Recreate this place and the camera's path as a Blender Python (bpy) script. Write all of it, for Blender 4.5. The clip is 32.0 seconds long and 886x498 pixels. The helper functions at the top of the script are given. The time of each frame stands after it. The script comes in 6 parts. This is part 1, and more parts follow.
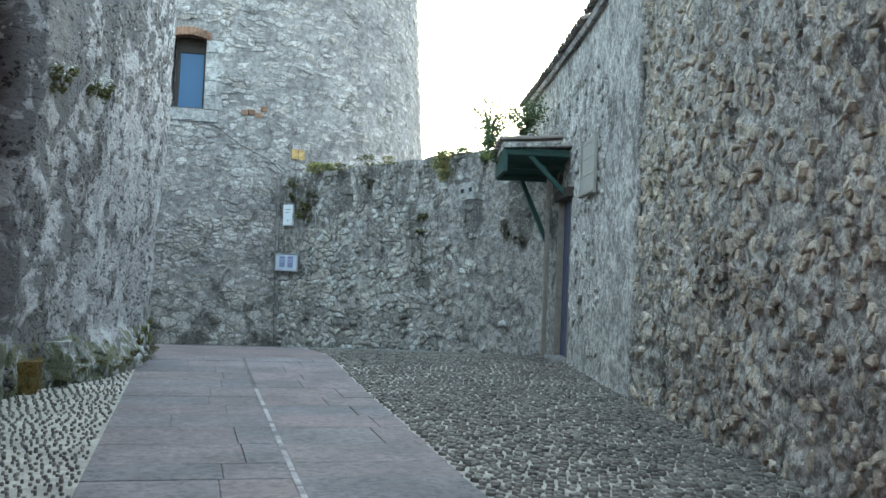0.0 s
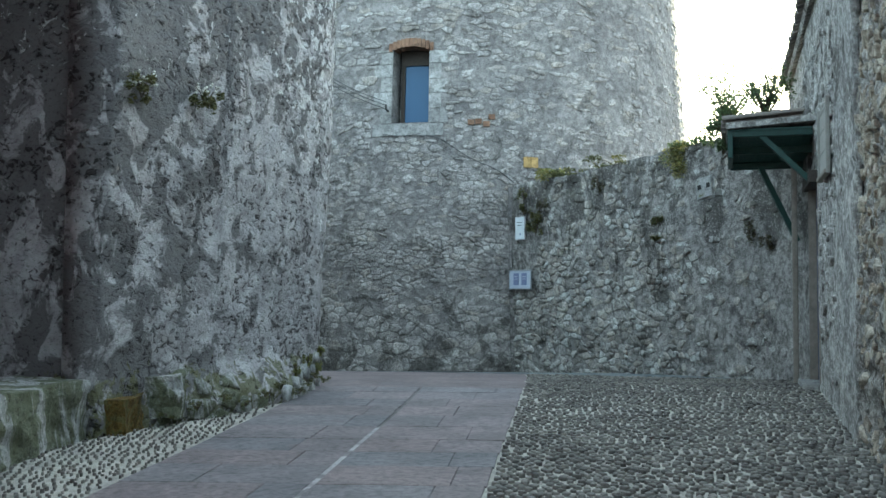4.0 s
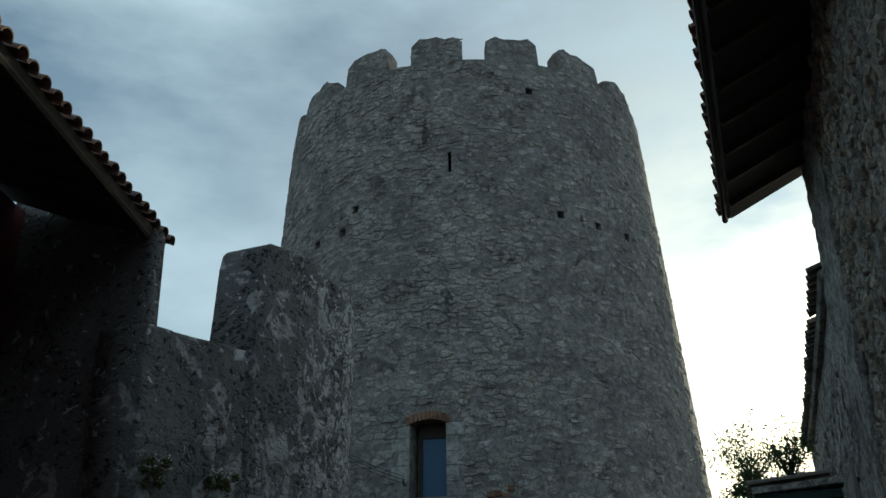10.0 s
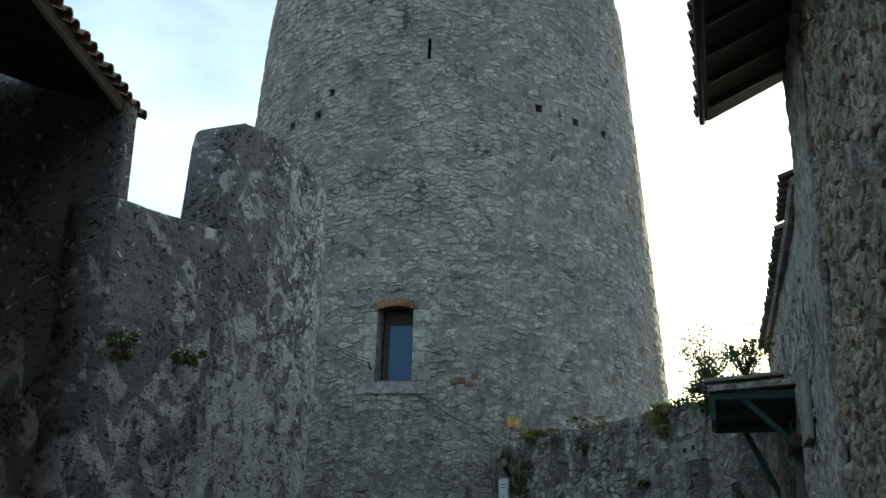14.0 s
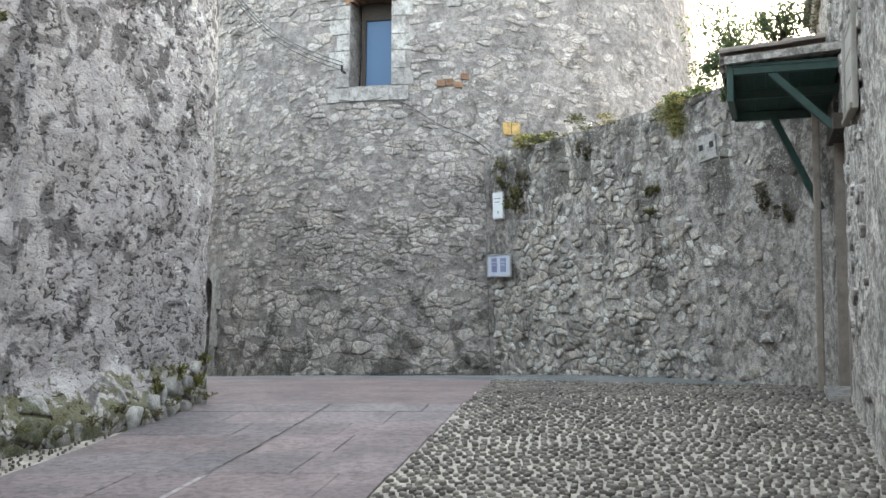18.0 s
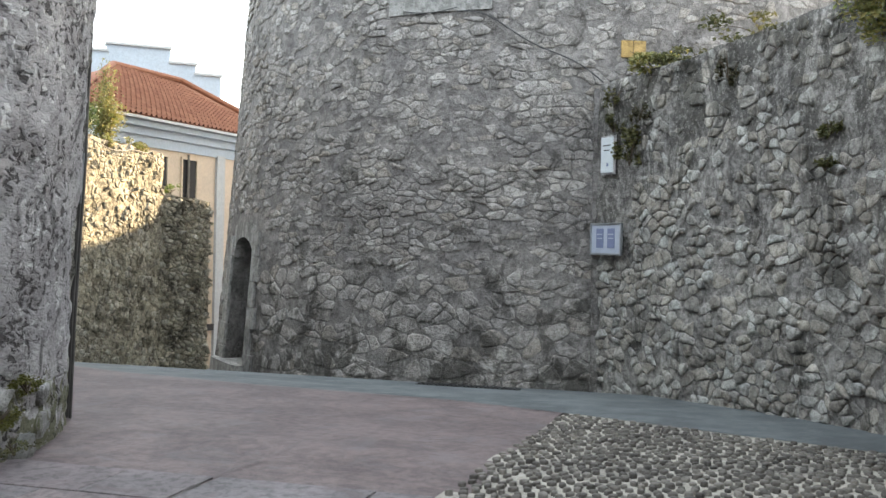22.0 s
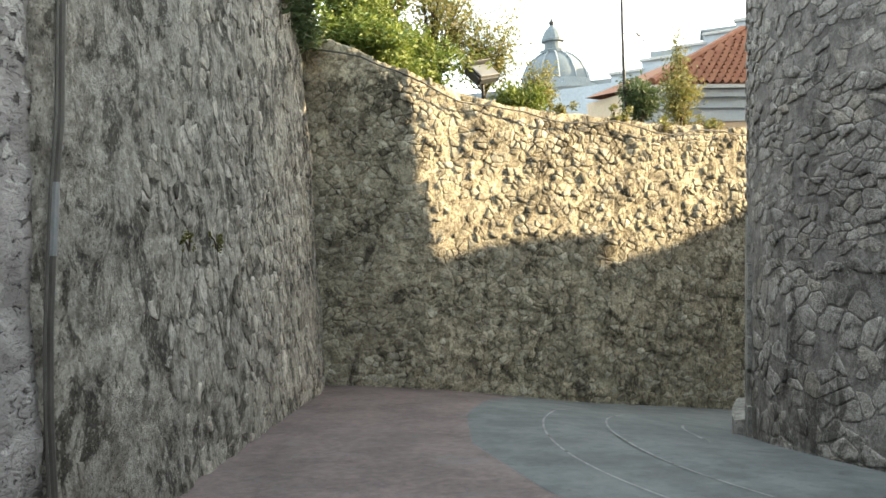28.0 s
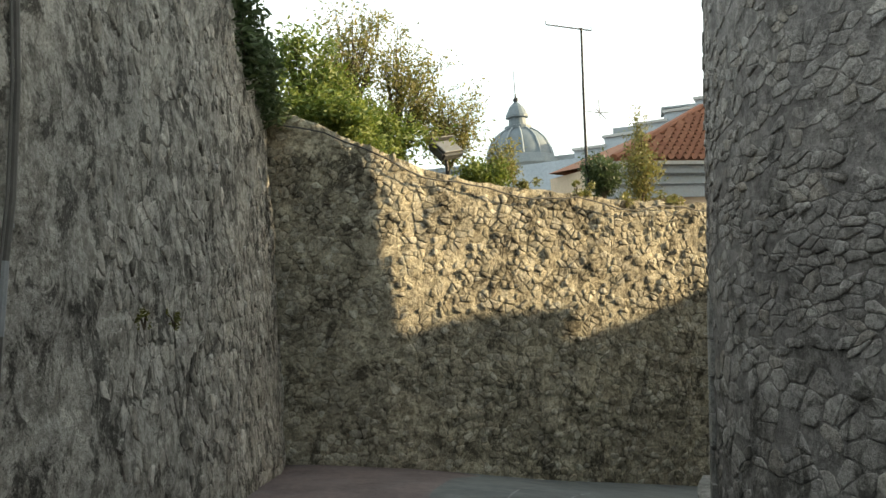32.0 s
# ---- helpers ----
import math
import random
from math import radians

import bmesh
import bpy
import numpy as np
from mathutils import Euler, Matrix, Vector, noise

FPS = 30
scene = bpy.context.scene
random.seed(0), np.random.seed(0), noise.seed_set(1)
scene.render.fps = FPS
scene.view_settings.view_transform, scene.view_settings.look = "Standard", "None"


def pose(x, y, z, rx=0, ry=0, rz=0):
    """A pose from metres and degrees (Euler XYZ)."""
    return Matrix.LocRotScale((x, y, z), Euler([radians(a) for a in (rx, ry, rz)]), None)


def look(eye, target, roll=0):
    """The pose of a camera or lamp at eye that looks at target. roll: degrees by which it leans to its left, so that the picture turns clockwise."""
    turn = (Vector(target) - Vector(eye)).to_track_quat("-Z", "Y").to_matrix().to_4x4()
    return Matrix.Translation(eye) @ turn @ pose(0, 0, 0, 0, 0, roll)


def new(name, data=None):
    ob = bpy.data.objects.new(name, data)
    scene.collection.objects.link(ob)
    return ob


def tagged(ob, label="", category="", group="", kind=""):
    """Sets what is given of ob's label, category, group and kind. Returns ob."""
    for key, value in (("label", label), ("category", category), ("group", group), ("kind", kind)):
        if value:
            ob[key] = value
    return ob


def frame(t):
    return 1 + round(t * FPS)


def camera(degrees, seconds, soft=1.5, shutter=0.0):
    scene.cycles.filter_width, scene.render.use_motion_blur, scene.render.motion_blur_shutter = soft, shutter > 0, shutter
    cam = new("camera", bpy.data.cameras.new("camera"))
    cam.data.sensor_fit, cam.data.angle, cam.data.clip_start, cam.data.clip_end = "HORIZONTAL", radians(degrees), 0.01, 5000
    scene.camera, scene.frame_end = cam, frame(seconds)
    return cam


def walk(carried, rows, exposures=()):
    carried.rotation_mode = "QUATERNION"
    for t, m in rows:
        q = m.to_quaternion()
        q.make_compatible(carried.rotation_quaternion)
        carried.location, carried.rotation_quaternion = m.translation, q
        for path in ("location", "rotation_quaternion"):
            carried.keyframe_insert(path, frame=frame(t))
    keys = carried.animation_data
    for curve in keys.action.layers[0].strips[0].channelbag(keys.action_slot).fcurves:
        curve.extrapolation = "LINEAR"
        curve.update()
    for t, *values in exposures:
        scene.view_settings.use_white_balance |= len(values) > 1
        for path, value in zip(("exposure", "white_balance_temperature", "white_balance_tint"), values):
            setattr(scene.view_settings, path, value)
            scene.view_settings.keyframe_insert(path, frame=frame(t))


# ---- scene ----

# ---- camera and walk ----
cam = camera(48.0, 32.0, soft=1.5)
PATH = [
    (0, (-2.77, -6.332, 1.33), (-2.194, -4.419, 1.401), 2.4),
    (0.5, (-2.27, -5.956, 1.267), (-1.741, -4.027, 1.305), 5.9),
    (1, (-1.685, -5.699, 1.232), (-1.225, -3.753, 1.263), 2.6),
    (1.5, (-1.256, -5.326, 1.251), (-0.935, -3.353, 1.333), 3.6),
    (2, (-0.873, -4.875, 1.342), (-0.66, -2.889, 1.443), 4.9),
    (2.5, (-0.61, -4.7, 1.337), (-0.518, -2.704, 1.43), 3.9),
    (3, (-0.481, -4.594, 1.344), (-0.504, -2.597, 1.435), 1.9),
    (3.5, (-0.477, -4.597, 1.341), (-0.579, -2.601, 1.417), 0.2),
    (5.5, (-0.444, -4.606, 1.384), (-0.433, -2.616, 1.585), 0.7),
    (6, (-0.445, -4.608, 1.384), (-0.438, -2.62, 1.609), 0.7),
    (6.5, (-0.445, -4.598, 1.386), (-0.425, -2.629, 1.734), 0.6),
    (7, (-0.442, -4.589, 1.394), (-0.427, -2.668, 1.952), -0.2),
    (7.5, (-0.44, -4.589, 1.394), (-0.438, -2.71, 2.079), -0.1),
    (8, (-0.442, -4.593, 1.395), (-0.462, -2.746, 2.163), -0.5),
    (8.5, (-0.442, -4.595, 1.393), (-0.484, -2.777, 2.225), -0.6),
    (9, (-0.442, -4.602, 1.386), (-0.503, -2.779, 2.206), -1.3),
    (9.5, (-0.443, -4.598, 1.39), (-0.524, -2.774, 2.207), -1.3),
    (10, (-0.444, -4.598, 1.39), (-0.548, -2.77, 2.195), -1.4),
    (10.5, (-0.444, -4.603, 1.387), (-0.567, -2.779, 2.199), -1.0),
    (11, (-0.443, -4.604, 1.386), (-0.586, -2.777, 2.187), 0.7),
    (11.5, (-0.444, -4.607, 1.382), (-0.602, -2.766, 2.146), 1.2),
    (12, (-0.445, -4.607, 1.383), (-0.612, -2.763, 2.139), 1.8),
    (12.5, (-0.442, -4.604, 1.385), (-0.572, -2.754, 2.134), 1.5),
    (13, (-0.442, -4.603, 1.385), (-0.539, -2.746, 2.122), 1.0),
    (13.5, (-0.442, -4.6, 1.385), (-0.522, -2.723, 2.069), 1.0),
    (14, (-0.441, -4.599, 1.386), (-0.496, -2.691, 1.983), 0.8),
    (14.5, (-0.444, -4.605, 1.382), (-0.468, -2.647, 1.788), 1.3),
    (15, (-0.349, -4.652, 1.328), (-0.376, -2.669, 1.584), 1.1),
    (15.5, (-0.339, -4.318, 1.331), (-0.299, -2.326, 1.5), 0.3),
    (17.5, (0.471, -2.123, 1.274), (0.406, -0.124, 1.306), 0.0),
    (18, (0.666, -1.603, 1.334), (0.505, 0.39, 1.408), -0.6),
    (18.5, (0.66, -1.083, 1.277), (0.453, 0.905, 1.33), 0.4),
    (19, (0.899, -0.368, 1.339), (0.634, 1.615, 1.324), 0.2),
    (19.5, (1.012, 0.216, 1.334), (0.669, 2.186, 1.308), -0.5),
    (20, (0.99, 0.803, 1.4), (0.599, 2.764, 1.348), 0.4),
    (20.5, (1.027, 1.327, 1.411), (0.593, 3.279, 1.363), -0.1),
    (21, (1.265, 2.064, 1.453), (0.71, 3.985, 1.484), -0.7),
    (21.5, (1.12, 2.394, 1.53), (0.55, 4.311, 1.518), 2.3),
    (22, (1.449, 3.157, 1.515), (0.937, 5.09, 1.513), 1.3),
    (22.5, (1.608, 3.653, 1.53), (0.937, 5.536, 1.584), -0.4),
    (23, (1.725, 4.256, 1.524), (0.901, 6.079, 1.533), 1.6),
    (23.5, (1.911, 4.813, 1.481), (0.984, 6.583, 1.409), -0.8),
    (24, (2.008, 5.414, 1.57), (0.781, 6.993, 1.578), -1.2),
    (24.5, (2.165, 6.021, 1.592), (0.79, 7.473, 1.533), 1.0),
    (25, (2.336, 6.661, 1.587), (0.885, 8.035, 1.517), -2.2),
    (25.5, (2.39, 7.194, 1.606), (0.849, 8.467, 1.54), -0.7),
    (27.5, (2.285, 9.046, 1.649), (0.614, 10.145, 1.615), -2.9),
    (28, (2.38, 9.236, 1.67), (0.636, 10.215, 1.675), -4.2),
    (28.5, (2.408, 9.265, 1.664), (0.647, 10.213, 1.685), -3.4),
    (29, (2.386, 9.263, 1.653), (0.612, 10.187, 1.688), -3.2),
    (29.5, (2.415, 9.291, 1.682), (0.664, 10.25, 1.8), -3.9),
    (30, (2.411, 9.288, 1.664), (0.686, 10.285, 1.843), -4.1),
    (30.5, (2.465, 9.306, 1.696), (0.736, 10.292, 1.892), -4.2),
    (31, (2.472, 9.322, 1.673), (0.745, 10.311, 1.872), -4.1),
    (31.5, (2.378, 9.31, 1.673), (0.672, 10.34, 1.837), -3.5),
    (32, (2.357, 9.304, 1.703), (0.657, 10.347, 1.849), -4.3),
]
walk(cam, [(t, look(eye, target, roll)) for t, eye, target, roll in PATH],
     exposures=[(0.0, 2.8, 5800, -4), (1.5, 2.6, 5800, -4), (3.0, 2.5, 5780, -5), (6.2, 2.25, 5750, -6), (7.5, 1.15, 5850, -5), (9.0, 0.35, 5900, -6), (10.0, -0.22, 5750, -8), (11.0, 0.0, 5800, -8), (12.0, 0.35, 5900, -7), (13.0, 0.5, 5900, -7), (14.0, 0.85, 5950, -7), (15.0, 1.9, 6200, -2), (18.0, 3.12, 6900, 9), (22.0, 2.75, 6900, 9), (25.0, 2.7, 6950, 7), (28, 2.52, 7150, 5), (29, 2.36, 7150, 5), (30, 1.95, 7200, 4), (31.0, 1.74, 7300, 3), (32.0, 1.66, 7350, 3)])

# ---- world, sun and light ----
SUN_DIR = Vector((0.39, 0.921, 0.25)).normalized()
world = bpy.data.worlds.new("world")
scene.world = world
world.use_nodes = True
wn = world.node_tree.nodes
wl = world.node_tree.links
sky = wn.new("ShaderNodeTexSky")
sky.sky_type = "NISHITA"
sky.sun_disc = False
sky.sun_elevation = math.asin(SUN_DIR.z)
sky.sun_rotation = math.atan2(SUN_DIR.x, SUN_DIR.y)
sky.air_density, sky.dust_density, sky.ozone_density = 1.0, 2.0, 1.0
bgn = wn["Background"]
# thin cloud over a pale sky
tc = wn.new("ShaderNodeTexCoord")
mp = wn.new("ShaderNodeMapping")
mp.inputs["Scale"].default_value = (1.6, 1.6, 4.0)
cl = wn.new("ShaderNodeTexNoise")
cl.inputs["Scale"].default_value = 1.7
cl.inputs["Detail"].default_value = 6
cl.inputs["Roughness"].default_value = 0.55
cr = wn.new("ShaderNodeValToRGB")
cr.color_ramp.elements[0].position, cr.color_ramp.elements[1].position = 0.34, 0.66
cr.color_ramp.elements[0].color = (0.12, 0.12, 0.12, 1)
cr.color_ramp.elements[1].color = (1, 1, 1, 1)
mx = wn.new("ShaderNodeMix")
mx.data_type = "RGBA"
mx.inputs[7].default_value = (6.0, 6.6, 7.2, 1.0)
wl.new(tc.outputs["Generated"], mp.inputs["Vector"])
wl.new(mp.outputs["Vector"], cl.inputs["Vector"])
wl.new(cl.outputs["Fac"], cr.inputs["Fac"])
wl.new(cr.outputs["Color"], mx.inputs[0])
wl.new(sky.outputs["Color"], mx.inputs[6])
wl.new(mx.outputs[2], bgn.inputs["Color"])
bgn.inputs["Strength"].default_value = 0.12
sun_data = bpy.data.lights.new("sun", "SUN")
sun_data.energy, sun_data.angle, sun_data.color = 4.0, radians(0.5), (1.0, 0.80, 0.55)
sun = new("sun", sun_data)
sun.matrix_world = look((0, 0, 30), Vector((0, 0, 30)) - SUN_DIR)
tagged(sun, kind="structure")

# ---- materials ----
def node_mat(name):
    m = bpy.data.materials.new(name)
    m.use_nodes = True
    return m, m.node_tree.nodes, m.node_tree.links, m.node_tree.nodes["Principled BSDF"]


def ramp(nodes, links, src, stops):
    r = nodes.new("ShaderNodeValToRGB")
    e = r.color_ramp.elements
    while len(e) < len(stops):
        e.new(0.5)
    for el, (p, c) in zip(e, stops):
        el.position, el.color = p, (*c, 1)
    links.new(src, r.inputs["Fac"])
    return r.outputs["Color"]


def noise_tex(nodes, links, vec, scale, detail=5, rough=0.6, dist=0.0):
    n = nodes.new("ShaderNodeTexNoise")
    n.inputs["Scale"].default_value, n.inputs["Detail"].default_value = scale, detail
    n.inputs["Roughness"].default_value, n.inputs["Distortion"].default_value = rough, dist
    links.new(vec, n.inputs["Vector"])
    return n.outputs["Fac"]


def blend(nodes, links, fac, a, b, mode="MIX"):
    x = nodes.new("ShaderNodeMix")
    x.data_type, x.blend_type = "RGBA", mode
    for sock, v in ((x.inputs[0], fac), (x.inputs[6], a), (x.inputs[7], b)):
        if isinstance(v, (int, float)):
            sock.default_value = v
        elif isinstance(v, tuple):
            sock.default_value = (*v, 1)
        else:
            links.new(v, sock)
    return x.outputs[2]


def world_vec(nodes, links, squash=(1, 1, 1)):
    g = nodes.new("ShaderNodeNewGeometry")
    p = nodes.new("ShaderNodeMapping")
    p.inputs["Scale"].default_value = squash
    links.new(g.outputs["Position"], p.inputs["Vector"])
    return p.outputs["Vector"], g


def own_random(nodes, links, g):
    """One number for each piece, be it an object of its own or an island of a joined mesh."""
    o = nodes.new("ShaderNodeObjectInfo")
    s = nodes.new("ShaderNodeMath")
    s.operation = "ADD"
    f = nodes.new("ShaderNodeMath")
    f.operation = "FRACT"
    links.new(o.outputs["Random"], s.inputs[0])
    links.new(g.outputs["Random Per Island"], s.inputs[1])
    links.new(s.outputs[0], f.inputs[0])
    return f.outputs[0]


def add_bump(nodes, links, bsdf, height, dist, strength=1.0):
    b = nodes.new("ShaderNodeBump")
    b.inputs["Distance"].default_value, b.inputs["Strength"].default_value = dist, strength
    links.new(height, b.inputs["Height"])
    links.new(b.outputs["Normal"], bsdf.inputs["Normal"])


def drift(nodes, links, g, fac, axis, lo, hi, a0, a1):
    """Adds to a noise an amount that runs from a0 to a1 along an axis, so that its patches are thicker at one end of a
    wall.
    """
    sp = nodes.new("ShaderNodeSeparateXYZ")
    links.new(g.outputs["Position"], sp.inputs[0])
    mr = nodes.new("ShaderNodeMapRange")
    for sock, v in zip(mr.inputs[1:5], (lo, hi, a0, a1)):
        sock.default_value = v
    links.new(sp.outputs[axis], mr.inputs[0])
    ad = nodes.new("ShaderNodeMath")
    links.new(fac, ad.inputs[0])
    links.new(mr.outputs[0], ad.inputs[1])
    return ad.outputs[0]


def masonry(name, tones, stain=(0.06, 0.06, 0.055), stain_amt=(0.525, 0.58), lichen=None, pieces=False,
            fine=60, coarse=1.3, bump=0.012, rough=0.92, streak=1.0, lumps=9.0, pits=0.8, dark_drift=None, lichen_drift=None, speck=0.0, blotch=0.0):
    """Weathered masonry: base tones, dark weather stains, pale lichen, specks, grain, and pits darkened in the colour
    too.
    """
    m, n, l, b = node_mat(name)
    vec, g = world_vec(n, l)
    tall, _ = world_vec(n, l, (1, 1, 0.35 * streak))
    big = noise_tex(n, l, vec, coarse, 6, 0.65, 0.2)
    mid = noise_tex(n, l, vec, lumps, 8, 0.66, 0.1)
    grain = noise_tex(n, l, vec, fine, 4, 0.75)
    k = len(tones)
    if pieces:
        col = ramp(n, l, own_random(n, l, g), [(i / (k - 1), c) for i, c in enumerate(tones)])
        col = blend(n, l, 0.7, col, ramp(n, l, mid, [(0.41, (0.45, 0.45, 0.45)), (0.5, (0.85, 0.85, 0.85)), (0.58, (1, 1, 1))]), "MULTIPLY")
    else:
        col = ramp(n, l, mid, [(0.42 + 0.16 * i / (k - 1), c) for i, c in enumerate(tones)])
    st = noise_tex(n, l, tall, coarse * 1.7, 10, 0.72, 0.8)
    if dark_drift:
        st = drift(n, l, g, st, *dark_drift[:5])
        if len(dark_drift) > 5:
            st = drift(n, l, g, st, *dark_drift[5:])
    col = blend(n, l, ramp(n, l, st, [(stain_amt[0], (0, 0, 0)), (stain_amt[1], (0.85, 0.85, 0.85))]), col, stain)
    if lichen:
        lv = noise_tex(n, l, vec, 4.2, 10, 0.75, 1.1)
        if lichen_drift:
            lv = drift(n, l, g, lv, *lichen_drift[:5])
            if len(lichen_drift) > 5:
                lv = drift(n, l, g, lv, *lichen_drift[5:])
        col = blend(n, l, ramp(n, l, lv, [(lichen[1], (0, 0, 0)), (lichen[1] + 0.035, (0.85, 0.85, 0.85))]), col, lichen[0])
    if speck:
        pale = tuple(min(0.75, 1.25 * c) for c in tones[-1])
        col = blend(n, l, ramp(n, l, noise_tex(n, l, vec, fine * 0.55, 5, 0.7), [(0.54, (0, 0, 0)), (0.60, (speck, speck, speck))]), col, pale)
    col = blend(n, l, 0.38, col, ramp(n, l, grain, [(0.40, (0.4, 0.4, 0.4)), (0.58, (1, 1, 1))]), "MULTIPLY")
    col = blend(n, l, 0.55, col, ramp(n, l, big, [(0.42, (0.52, 0.52, 0.54)), (0.57, (1, 1, 1))]), "MULTIPLY")
    if blotch:
        bl = noise_tex(n, l, vec, coarse * 4.3, 9, 0.62, 0.3)
        col = blend(n, l, blotch, col, ramp(n, l, bl, [(0.42, (0.30, 0.285, 0.275)), (0.465, (0.62, 0.61, 0.60)), (0.49, (0.92, 0.92, 0.92)), (0.58, (1.0, 1.0, 1.0))]), "MULTIPLY")
    # pit hollows: one noise darkens the colour and sinks the bump
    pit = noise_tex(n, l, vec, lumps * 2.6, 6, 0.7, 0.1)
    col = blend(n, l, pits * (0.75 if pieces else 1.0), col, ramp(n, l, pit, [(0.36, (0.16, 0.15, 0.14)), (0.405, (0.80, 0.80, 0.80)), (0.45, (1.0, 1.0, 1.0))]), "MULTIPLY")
    l.new(col, b.inputs["Base Color"])
    b.inputs["Roughness"].default_value = rough
    b.inputs["Specular IOR Level"].default_value = 0.25
    h = n.new("ShaderNodeMath")
    h.operation = "ADD"
    hm = n.new("ShaderNodeMath")
    hm.operation = "MULTIPLY"
    hm.inputs[1].default_value = 0.3
    l.new(grain, hm.inputs[0])
    hp = n.new("ShaderNodeMath")
    hp.operation = "ADD"
    l.new(mid, hp.inputs[0])
    l.new(pit, hp.inputs[1])
    l.new(hp.outputs[0], h.inputs[0])
    l.new(hm.outputs[0], h.inputs[1])
    add_bump(n, l, b, h.outputs[0], bump, 1.0)
    return m


def old_plaster(name, tones, stain, flake, moss, corner, foot):
    """Weathered lime plaster: smooth worn patches broken by crisp pits with their shade painted in, dark weather
    stains, pale flaking lichen by the corner and moss at the foot.
    """
    m, n, l, b = node_mat(name)
    vec, g = world_vec(n, l)
    flat, _ = world_vec(n, l, (1, 1, 1.5))
    worn = noise_tex(n, l, vec, 1.7, 6, 0.6, 0.8)
    tone = noise_tex(n, l, vec, 4.5, 6, 0.6, 0.5)
    pit = noise_tex(n, l, flat, 12.0, 5, 0.6, 0.7)
    chip = noise_tex(n, l, flat, 27.0, 4, 0.55, 0.8)
    k = len(tones)
    col = ramp(n, l, tone, [(0.38 + 0.24 * i / (k - 1), c) for i, c in enumerate(tones)])
    col = blend(n, l, 0.55, col, ramp(n, l, worn, [(0.40, (0.62, 0.61, 0.605)), (0.47, (0.85, 0.85, 0.85)), (0.58, (1, 1, 1))]), "MULTIPLY")
    st = drift(n, l, g, noise_tex(n, l, vec, 2.4, 8, 0.62, 0.8), "Z", 2.6, 5.0, 0.0, 0.15)
    st = drift(n, l, g, st, "Y", 4.6, 7.2, 0.085, -0.045)
    col = blend(n, l, ramp(n, l, st, [(0.53, (0, 0, 0)), (0.585, (0.88, 0.88, 0.88))]), col, stain)
    lv = drift(n, l, g, noise_tex(n, l, vec, 8.0, 6, 0.62, 0.9), *corner[:5])
    lv = drift(n, l, g, lv, *corner[5:])
    col = blend(n, l, ramp(n, l, lv, [(0.595, (0, 0, 0)), (0.625, (0.62, 0.62, 0.62))]), col, flake)
    mv = drift(n, l, g, noise_tex(n, l, vec, 6.0, 7, 0.66, 0.5), *foot)
    col = blend(n, l, ramp(n, l, mv, [(0.53, (0, 0, 0)), (0.58, (0.85, 0.85, 0.85))]), col, moss)
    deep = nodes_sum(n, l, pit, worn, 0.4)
    # crevice shade put into the colour of the pits and chips
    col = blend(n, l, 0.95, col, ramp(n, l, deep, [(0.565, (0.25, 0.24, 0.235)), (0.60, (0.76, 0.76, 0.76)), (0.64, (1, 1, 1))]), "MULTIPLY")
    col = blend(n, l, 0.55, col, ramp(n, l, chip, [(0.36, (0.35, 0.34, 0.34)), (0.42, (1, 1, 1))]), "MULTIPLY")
    l.new(col, b.inputs["Base Color"])
    b.inputs["Roughness"].default_value = 0.92
    b.inputs["Specular IOR Level"].default_value = 0.25
    h = ramp(n, l, deep, [(0.55, (0, 0, 0)), (0.63, (0.75, 0.75, 0.75)), (0.85, (1, 1, 1))])
    add_bump(n, l, b, nodes_sum(n, l, h, chip, 0.4), 0.026, 1.0)
    return m


def nodes_sum(n, l, a, b, k):
    """a + k * b"""
    q = n.new("ShaderNodeMath")
    q.operation = "MULTIPLY_ADD"
    q.inputs[1].default_value = k
    l.new(b, q.inputs[0])
    l.new(a, q.inputs[2])
    return q.outputs[0]


def plain(name, col, rough=0.6, metal=0.0, var=0.25, scale=12, bump=0.002, spec=0.4):
    m, n, l, b = node_mat(name)
    vec, g = world_vec(n, l)
    f1 = noise_tex(n, l, vec, scale, 6, 0.7)
    f2 = noise_tex(n, l, vec, scale * 7, 4, 0.7)
    lo = tuple(c * (1 - var) for c in col)
    hi = tuple(min(1, c * (1 + var * 0.6)) for c in col)
    c1 = ramp(n, l, f1, [(0.3, lo), (0.7, hi)])
    c1 = blend(n, l, 0.35, c1, ramp(n, l, f2, [(0.3, (0.5, 0.5, 0.5)), (0.65, (1, 1, 1))]), "MULTIPLY")
    l.new(c1, b.inputs["Base Color"])
    b.inputs["Roughness"].default_value, b.inputs["Metallic"].default_value = rough, metal
    b.inputs["Specular IOR Level"].default_value = spec
    if bump:
        add_bump(n, l, b, f2, bump)
    return m


def tile_mat(name, tones):
    m, n, l, b = node_mat(name)
    vec, g = world_vec(n, l)
    col = ramp(n, l, own_random(n, l, g), [(i / (len(tones) - 1), c) for i, c in enumerate(tones)])
    f = noise_tex(n, l, vec, 14, 6, 0.7)
    col = blend(n, l, 0.6, col, ramp(n, l, f, [(0.3, (0.45, 0.42, 0.4)), (0.7, (1, 1, 1))]), "MULTIPLY")
    l.new(col, b.inputs["Base Color"])
    b.inputs["Roughness"].default_value = 0.85
    add_bump(n, l, b, f, 0.004)
    return m


